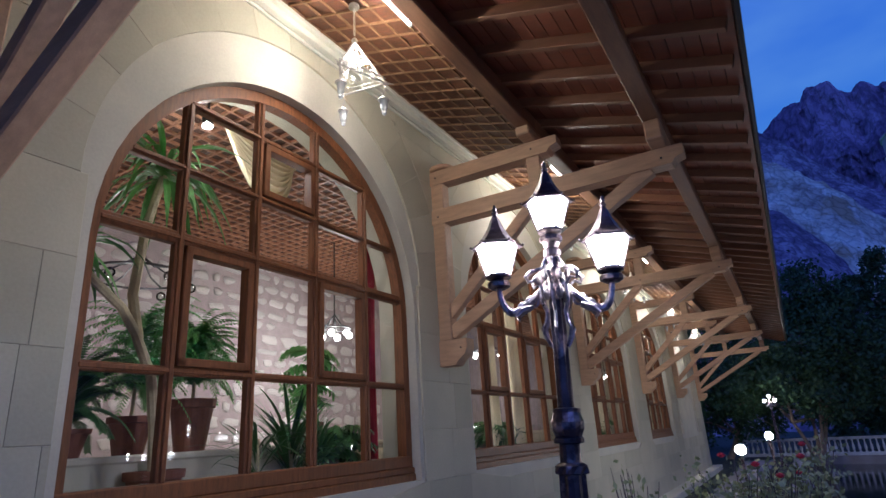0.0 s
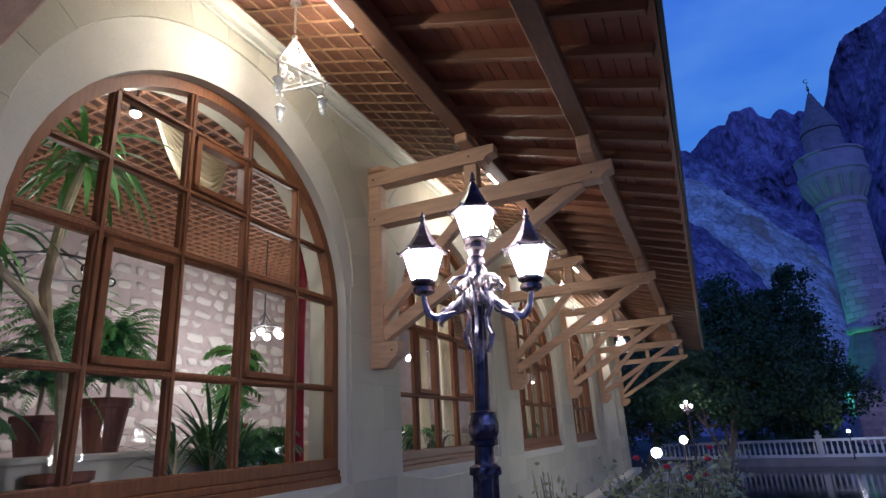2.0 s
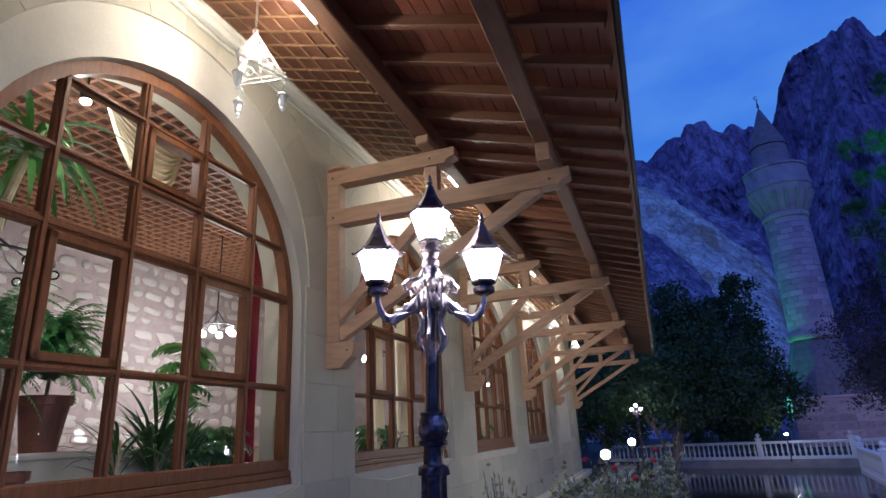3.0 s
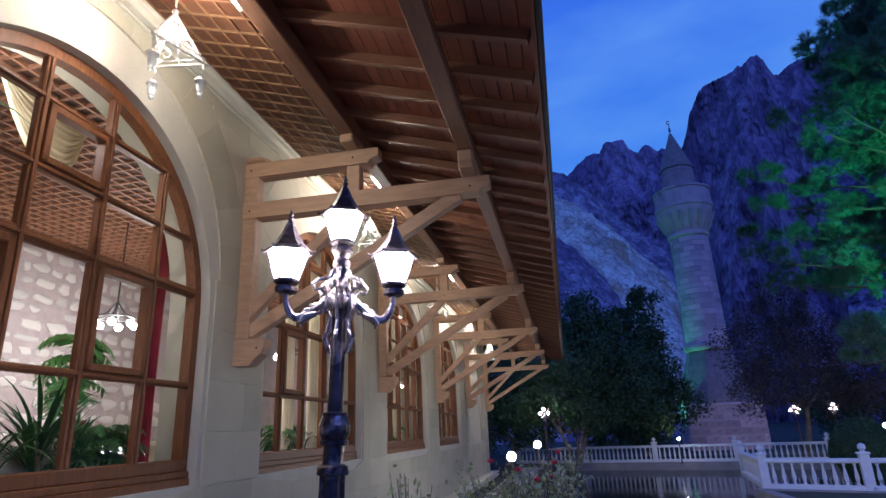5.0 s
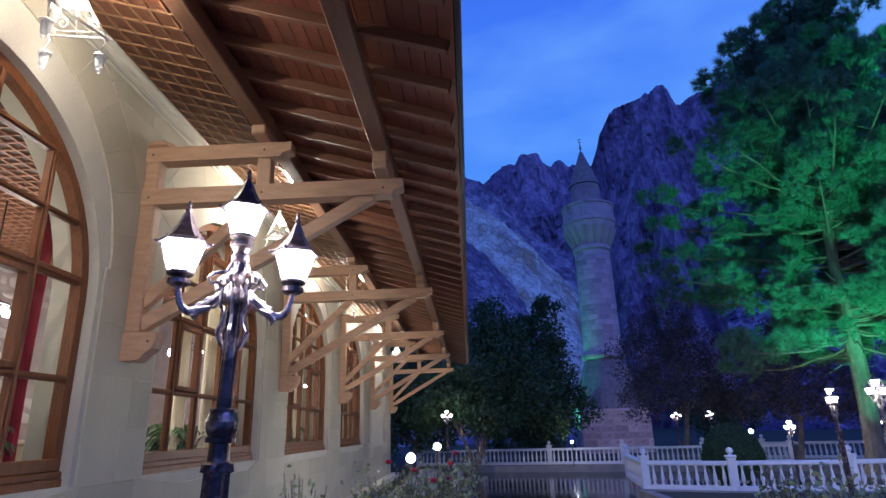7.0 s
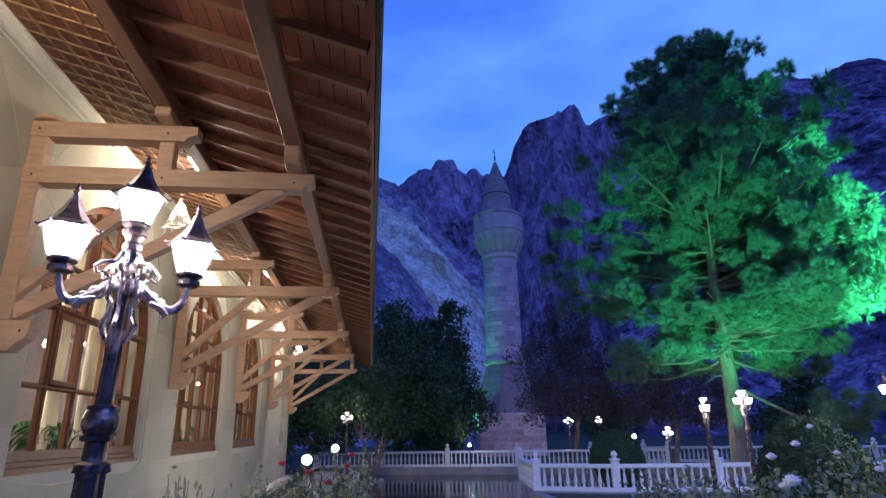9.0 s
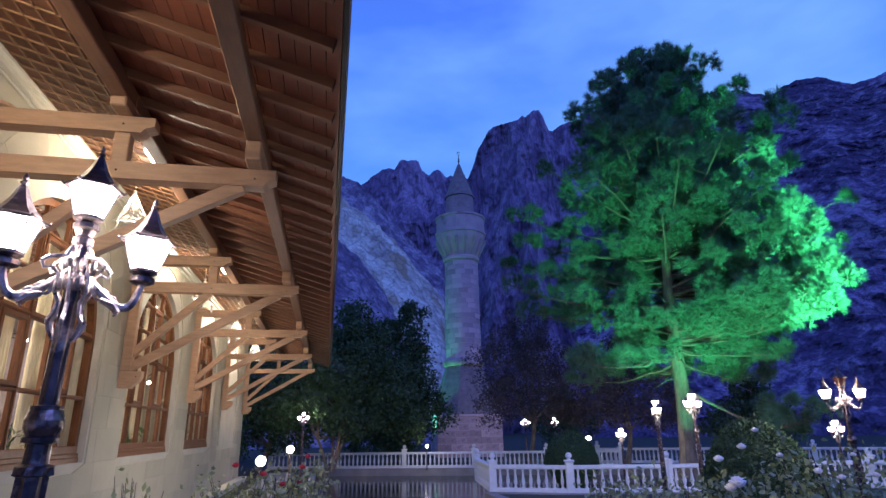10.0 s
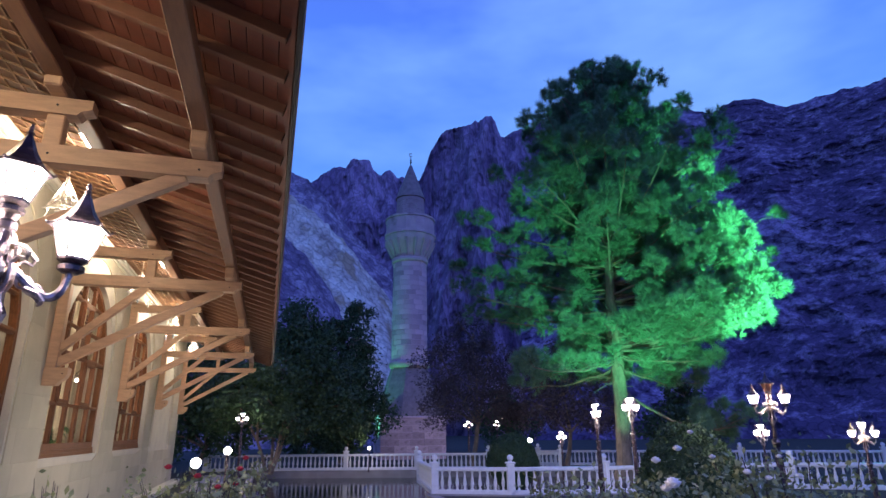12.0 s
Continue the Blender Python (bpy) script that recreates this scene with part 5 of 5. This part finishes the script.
def pine(x, y, h):
    t = thing("pine_tree", "tall spreading pine tree lit green by a floodlight", "tree", at=pose(x, y, G))
    r = random.Random(5)
    right = Vector((0.84, -0.54, 0))
    lean = lambda z: right * (0.75 * (z / h) ** 1.3 + 0.10 * math.sin(z * 0.6)) + Vector((0, 0.05 * math.sin(z * 0.5), z))
    bm = B()
    zs = [h * i / 22 for i in range(23)]
    tube(bm, [lean(z) for z in zs], [0.30 * (1 - z / h) ** 0.8 + 0.03 + (0.12 if z < 0.5 else 0) for z in zs], 12)
    part("trunk", bm, M_BARK, t)
    prof = [(2.8, 2.6), (4.2, 4.2), (6.0, 6.0), (8.0, 6.6), (10.0, 6.2), (12.4, 5.2), (14.5, 3.9), (16.2, 2.6), (17.4, 1.5), (h, 0.4)]
    cam_side = Vector((-0.54, -0.84, 0))
    spots = []
    bmb = B()

    def clump(c, rad, tall, out):
        """A puff of needle shoots round a twig's end, fuller above than below."""
        for k in range(int(15 + 26 * rad)):
            o = Vector((r.gauss(0, 1), r.gauss(0, 1), r.gauss(0.35, 0.85))).normalized()
            p = c + Vector((o.x * rad, o.y * rad, o.z * rad * tall)) * r.uniform(0.35, 1.0)
            spots.append((tuple(p), tuple((o * 0.8 + Vector((0, 0, 0.45)) + out * 0.35).normalized() * 1.25)))

    nb = 150
    for i in range(nb + 50):
        z = 4.6 + (h - 4.9) * (i / nb) ** 0.95
        a = i * 2.399 + r.uniform(-0.35, 0.35)
        lobe = i >= nb
        if lobe:
            z = r.choice((r.uniform(5.6, 6.9), r.uniform(7.8, 10.8)))
            a = math.atan2(-0.54, 0.84) + r.uniform(-0.8, 0.5)
        d = Vector((math.cos(a), math.sin(a), 0))
        f = d.dot(right)
        R = profile(prof, z) * (r.uniform(0.62, 0.96) if lobe else r.choice((0.45, 0.7, 0.88, 0.97, 1.0)))
        if not lobe and z < 10.2 and d.dot(cam_side) > 0.35 and r.random() < 0.88:
            continue
        rise = 0.10 + 1.1 * (z / h) ** 3 - (0.25 if z < 5.6 else 0.0)
        base = lean(max(1.5, z - R * max(0.1, rise) * 0.6))
        n = 7
        pts = [base + d * (R * u) + Vector((0, 0, R * rise * u + 0.2 * R * (u * u - u) + r.uniform(-0.08, 0.08))) for u in [k / n for k in range(n + 1)]]
        rad = 0.018 + 0.009 * R
        tube(bmb, pts, [rad * (1 - 0.8 * k / n) for k in range(n + 1)], 5)
        side = Vector((-d.y, d.x, 0))
        m = int(2 + R * 0.95)
        top = z / h
        for k in range(m + 1):
            u = 0.28 + 0.72 * (k / m)
            p = pts[min(n, int(u * n))]
            sg = (-1 if k % 2 else 1) if k < m else 0
            ln = r.uniform(0.4, 1.0) * (0.5 + R * 0.2) * (1.25 - 0.6 * u)
            tip = p + side * (sg * ln) + d * ln * 0.5 + Vector((0, 0, ln * r.uniform(0.1, 0.6)))
            tube(bmb, [p, (p + tip) / 2 + Vector((0, 0, -0.05)), tip], [0.016, 0.011, 0.005], 3)
            clump(tip, r.uniform(0.24, 0.46) * (0.8 if top > 0.8 else 1.0), 1.0 + 1.1 * top ** 3, d)
            if r.random() < 0.55:
                clump((p + tip) / 2 + Vector((0, 0, 0.1)), r.uniform(0.18, 0.32), 1.0, d)
    # the low bough that reaches out past the lamps
    bough = [lean(3.5), lean(3.2) + right * 0.9 + Vector((0, 0, -0.35)), lean(3.0) + right * 1.9 + Vector((0, 0, -0.75)), lean(2.9) + right * 3.2 + Vector((0, 0, -1.05)), lean(2.9) + right * 4.3 + Vector((0, 0, -0.9))]
    tube(bmb, bough, [0.075, 0.06, 0.05, 0.035, 0.015], 6)
    for k in range(16):
        q = bough[3] + right * r.uniform(-0.5, 1.8) + cam_side * r.uniform(-0.9, 0.9) + Vector((0, 0, r.uniform(-0.1, 1.0)))
        tube(bmb, [bough[3] + right * 0.4, (q + bough[3]) / 2, q], [0.02, 0.014, 0.005], 3)
        clump(q, r.uniform(0.22, 0.36), 1.0, right)
    # bare snags on the lower trunk
    for k in range(26):
        z = r.uniform(3.2, 8.4)
        a = r.uniform(0, 6.28)
        d = Vector((math.cos(a), math.sin(a), 0))
        ln = r.uniform(0.5, 1.9)
        p = lean(z)
        tube(bmb, [p, p + d * ln * 0.5 + Vector((0, 0, r.uniform(-0.1, 0.15))), p + d * ln + Vector((0, 0, r.uniform(-0.5, 0.2)))], [0.03, 0.02, 0.006], 4)
    # the upright shoots of the top
    for k in range(26):
        a = k * 2.399
        rr = 2.6 * math.sqrt(k / 26)
        q = lean(h + 0.55 - 0.42 * rr ** 1.35 + r.uniform(-0.25, 0.25)) + Vector((rr * math.cos(a), rr * math.sin(a), 0))
        tube(bmb, [lean(h - 1.6 - rr * 0.5), q - Vector((0, 0, 0.6)), q], [0.035, 0.02, 0.008], 4)
        clump(q - Vector((0, 0, 0.25)), 0.22, 2.8, Vector((0, 0, 1)))
    tagged(part("branchwork", bmb, M_BARK, t), kind="stuff")
    tagged(tufts_mesh("crown", spots, 0.30, 0.0095, 42, M_NEEDLE, t, 11), kind="stuff")
    return t


px, py, _ = az(32.5, 26.0)
pine(px, py, 17.9 - G)
lamp("green_flood", "SPOT", look((23.6, 5.4, G + 0.3), (21.2, 13.2, 8.4)), 48000, GREEN, 0.15, spot=32)
lamp("green_flood", "SPOT", look((14.2, 7.4, G + 0.3), (18.0, 15.6, 9.2)), 5000, GREEN, 0.15, spot=58)


lamp("green_flood", "SPOT", look((16.6, 11.6, G + 0.3), (17.7, 15.9, 4.2)), 900, GREEN, 0.1, spot=52)


def broad_tree(name, label, x, y, h, crown, leaves, size, material, seed, stems=1, spread=0.6):
    """A tree with forking limbs and leaf clumps; crown: list of (dx, dy, z, radius)."""
    t = thing(name, label, "tree", at=pose(x, y, G))
    r = random.Random(seed)
    g = np.random.default_rng(seed)
    zlow = min(c[2] - c[3] for c in crown)
    for s in range(stems):
        bm = B()
        a = s * 2.4 + 0.5
        top = Vector((spread * math.cos(a), spread * math.sin(a), max(1.2, zlow + 0.6)))
        b0 = Vector((0.12 * math.cos(a), 0.12 * math.sin(a), 0)) if stems > 1 else Vector((0, 0, 0))
        tube(bm, [b0, b0 * 0.5 + top * 0.5 + Vector((0.05, 0, 0)), top], [0.17 / stems ** 0.35, 0.13 / stems ** 0.35, 0.10 / stems ** 0.35], 8)
        part("trunk", bm, M_BARK, t)
        bm = B()
        for c in crown[s::stems] if len(crown) >= stems else crown:
            end = Vector(c[:3])
            tube(bm, [top, (top + end) / 2 + Vector((r.uniform(-0.3, 0.3), r.uniform(-0.3, 0.3), 0.2)), end], [0.08, 0.05, 0.015], 5)
            for k in range(6):
                v = Vector((r.gauss(0, 1), r.gauss(0, 1), r.gauss(0.3, 0.8))).normalized() * c[3] * 0.8
                tube(bm, [end - v * 0.1, end + v * 0.5, end + v], [0.03, 0.018, 0.006], 4)
        tagged(part("branchwork", bm, M_BARK, t), kind="stuff")
    P = []
    tot = sum(c[3] ** 2 for c in crown)
    for c in crown:
        n = int(leaves * c[3] ** 2 / tot)
        nc = max(8, int(n / 45))
        cen = g.normal(size=(nc, 3))
        cen /= np.linalg.norm(cen, axis=1, keepdims=True)
        cen *= c[3] * g.uniform(0.45, 1.05, size=(nc, 1)) * np.array([1, 1, 0.85])
        pick = g.integers(0, nc, n)
        P.append(np.array(c[:3]) + cen[pick] + g.normal(size=(n, 3)) * c[3] * 0.13)
    tagged(leaves_mesh("crown", np.concatenate(P), size, material, t, seed), kind="stuff")
    return t


def place(a, d):
    x, y, _ = az(a, d)
    return x, y


x, y = place(0.4, 32.0)
broad_tree("garden_tree", "dark leafy tree with several stems beside the pool", x, y, 9, [(0.3, 0, 5.2, 2.3), (-1.8, 0, 4.0, 1.7), (2.2, 0.5, 4.6, 2.0), (0.6, 0.5, 7.3, 1.9), (3.2, 0, 3.3, 1.5), (-0.2, -0.8, 3.4, 1.5), (1.6, 1, 6.4, 1.7), (1.0, -0.5, 2.6, 1.4), (-2.6, 0, 2.6, 1.2), (4.0, 0, 2.2, 1.2)], 34000, 0.20, M_LEAF, 21, 4, 0.7)
x, y = place(6.6, 40.0)
broad_tree("garden_tree", "dark leafy tree in the dusk behind the pool", x, y, 10, [(0, 0, 5.0, 2.4), (0.4, 0, 7.6, 1.8), (0.9, 0, 9.6, 1.1), (-1.5, 0, 3.5, 2.0), (1.8, 0, 3.2, 1.8), (-0.6, 0, 8.6, 1.0), (0, 0, 2.2, 2.0)], 24000, 0.22, M_LEAF, 22)
x, y = place(-6.0, 34.0)
broad_tree("garden_tree", "dark leafy tree behind the hall", x, y, 8, [(0, 0, 4.6, 2.6), (-2.5, 0, 4.2, 2.4), (2.2, 0, 3.6, 2.2), (0, 0, 6.6, 1.9), (1.5, 0, 2.0, 1.6), (-2, 0, 2.0, 1.8)], 26000, 0.20, M_LEAF, 23)
x, y = place(18.8, 33.0)
broad_tree("garden_tree", "thin dusky-leaved tree near the minaret", x, y, 8, [(0, 0, 4.2, 2.4), (-1.4, 0, 5.4, 1.8), (1.5, 0, 3.6, 1.9), (0.2, 0, 7.0, 1.7), (1.2, 0, 5.8, 1.6), (-1.6, 0, 3.2, 1.4)], 14000, 0.14, M_LEAFD, 24)
x, y = place(27.5, 34.0)
broad_tree("garden_tree", "dusky-leaved tree behind the pine", x, y, 8, [(0, 0, 3.8, 2.2), (2.4, 0, 3.2, 2.0), (-2.0, 0, 3.4, 1.8), (0.5, 0, 5.6, 1.8)], 10000, 0.18, M_LEAFD, 25)
for k, (a, d, hh) in enumerate(((3.5, 52, 6.0), (-9, 46, 7.0), (5.6, 60, 5.0), (13.2, 62, 4.5), (22, 60, 6.5), (38, 40, 5))):
    x, y = place(a, d)
    broad_tree("garden_tree", "dark tree in the dusk at the garden's edge", x, y, hh, [(0, 0, hh * 0.5, hh * 0.34), (-hh * 0.3, 0, hh * 0.4, hh * 0.28), (hh * 0.3, 0, hh * 0.38, hh * 0.28), (0.2, 0, hh * 0.78, hh * 0.24), (0, 0, hh * 0.2, hh * 0.3)], 8000, 0.26, M_LEAF, 40 + k)


def dome_hedge(x, y, r, h, label):
    t = thing("clipped_bush", label, "bush", "clipped round bushes", pose(x, y, G))
    g = np.random.default_rng(int(x * 10))
    n = 16000
    v = g.normal(size=(n, 3))
    v[:, 2] = np.abs(v[:, 2])
    v /= np.linalg.norm(v, axis=1, keepdims=True)
    P = v * np.array([r, r, h * 0.62]) * g.uniform(0.93, 1.02, size=(n, 1))
    P[:, 2] += h * 0.38 * g.uniform(0.0, 1.0, size=n) ** 0.2
    tagged(leaves_mesh("foliage", P, 0.055, M_HEDGE, t, 3), kind="stuff")
    bm = B()
    bmesh.ops.create_icosphere(bm, subdivisions=3, radius=1, matrix=Matrix.Translation((0, 0, h * 0.42)) @ Matrix.Diagonal((r * 0.9, r * 0.9, h * 0.5, 1)))
    part("inner_growth", bm, M_HEDGE, t)


x, y = place(37.9, 11.0)
dome_hedge(x, y, 0.85, 2.05, "large clipped round green bush")
x, y = place(22.6, 22.5)
dome_hedge(x, y, 0.95, 1.85, "dark clipped round bush by the balustrade")


def rose_bush(x, y, h, w, leaves, size, label, seed, blooms=(), bloom_mat=None):
    t = thing("rose_bush", label, "rose bush", "rose bushes of the garden", pose(x, y, G))
    r = random.Random(seed)
    P = []
    bm = B()
    tips = []
    for i in range(34):
        a = r.uniform(0, 6.28)
        rr = w * math.sqrt(r.random())
        tip = Vector((rr * math.cos(a), rr * math.sin(a), h * r.uniform(0.45, 1.0)))
        mid = Vector((tip.x * 0.5, tip.y * 0.5, tip.z * 0.6))
        tube(bm, [(tip.x * 0.12, tip.y * 0.12, 0), mid, tip], [0.010, 0.007, 0.003], 4)
        tips.append(tip)
        for k in range(leaves // 34):
            u = 0.25 + 0.75 * r.random() ** 0.7
            q = mid * (2 * u * (1 - u)) + tip * (u * u) + Vector((r.gauss(0, 0.085), r.gauss(0, 0.085), r.gauss(0, 0.07)))
            P.append(tuple(q))
    tagged(part("stem_growth", bm, M_LEAFD, t), kind="stuff")
    tagged(leaves_mesh("foliage", P, size, M_ROSELEAF, t, seed, 0.3), kind="stuff")
    for bx, by, bz, br in blooms:
        bm = B()
        for ring, (n, rad, tilt) in enumerate(((3, 0.35, 0.2), (5, 0.65, 0.55), (6, 1.0, 0.95))):
            for k in range(n):
                a = 2 * math.pi * k / n + ring * 0.5
                m = Matrix.Translation((bx, by, bz)) @ Matrix.Rotation(a, 4, "Z") @ Matrix.Rotation(tilt, 4, "Y") @ Matrix.Translation((0, 0, br * 0.55)) @ Matrix.Diagonal((br * 0.16, br * 0.55 * rad + br * 0.1, br * 0.62, 1))
                bmesh.ops.create_uvsphere(bm, u_segments=8, v_segments=6, radius=1.0, matrix=m)
        part("bloom", bm, bloom_mat, t, "open rose bloom", smooth=True)
    return t


def bloom(bush_a, bush_d, a, d, el, r):
    """A bloom at a bearing, distance and elevation, in its bush's own axes."""
    x0, y0, _ = az(bush_a, bush_d)
    x1, y1, _ = az(a, d)
    return (x1 - x0, y1 - y0, 1.53 + d * math.tan(radians(el)) - G, r)


x, y = place(35.5, 3.9)
rose_bush(x, y, 1.62, 0.50, 11000, 0.042, "leafy rose bush with open white roses", 61,
          [bloom(35.5, 3.9, 36.6, 3.4, -5.0, 0.045), bloom(35.5, 3.9, 36.0, 3.45, -5.3, 0.032), bloom(35.5, 3.9, 35.4, 3.5, -3.0, 0.028), bloom(35.5, 3.9, 37.3, 3.55, -2.0, 0.026), bloom(35.5, 3.9, 38.5, 3.7, -0.6, 0.02)], M_ROSEW)
x, y = place(41.0, 4.2)
rose_bush(x, y, 1.68, 0.54, 12000, 0.042, "leafy rose bush with white roses", 62,
          [bloom(41.0, 4.2, 42.5, 3.8, -3.8, 0.025), bloom(41.0, 4.2, 40.0, 3.8, -2.6, 0.02), bloom(41.0, 4.2, 44.0, 3.9, -4.2, 0.022)], M_ROSEW)
x, y = place(45.6, 4.4)
rose_bush(x, y, 1.76, 0.50, 10000, 0.042, "thin rose bush with small white buds", 63, [bloom(45.6, 4.4, 46.2, 4.2, -4.0, 0.025), bloom(45.6, 4.4, 45.0, 4.2, -2.5, 0.02)], M_ROSEW)
x, y = place(31.5, 4.6)
rose_bush(x, y, 1.58, 0.44, 7000, 0.042, "leafy rose bush at the terrace", 64)
x, y = place(49.0, 5.2)
rose_bush(x, y, 1.48, 0.45, 7000, 0.042, "leafy rose bush before the balustrade", 66)
x, y = place(26.2, 8.0)
rose_bush(x, y, 1.40, 0.35, 900, 0.07, "dark rose bush by the balustrade", 65)
for k, (a, d, h, w) in enumerate(((-7.0, 8.0, 1.52, 0.5), (-4.2, 8.4, 1.50, 0.55), (-1.8, 9.0, 1.58, 0.45))):
    x, y = place(a, d)
    fl = [bloom(a, d, a + da, d - 0.4, el, 0.05) for da, el in (((1.6, -3.7), (-0.8, -2.9)) if k == 0 else ((0.5, -4.6), (2.2, -3.2)) if k == 1 else ((0.2, -2.3), (-0.5, -4.4)))]
    rose_bush(x, y, h, w, 1500, 0.075, "leafy rose bush with red roses beside the path", 70 + k, fl, M_ROSER)
x, y = place(-15.5, 6.0)
rose_bush(x, y, 1.62, 0.28, 260, 0.07, "small rose shoots beside the hall", 80)
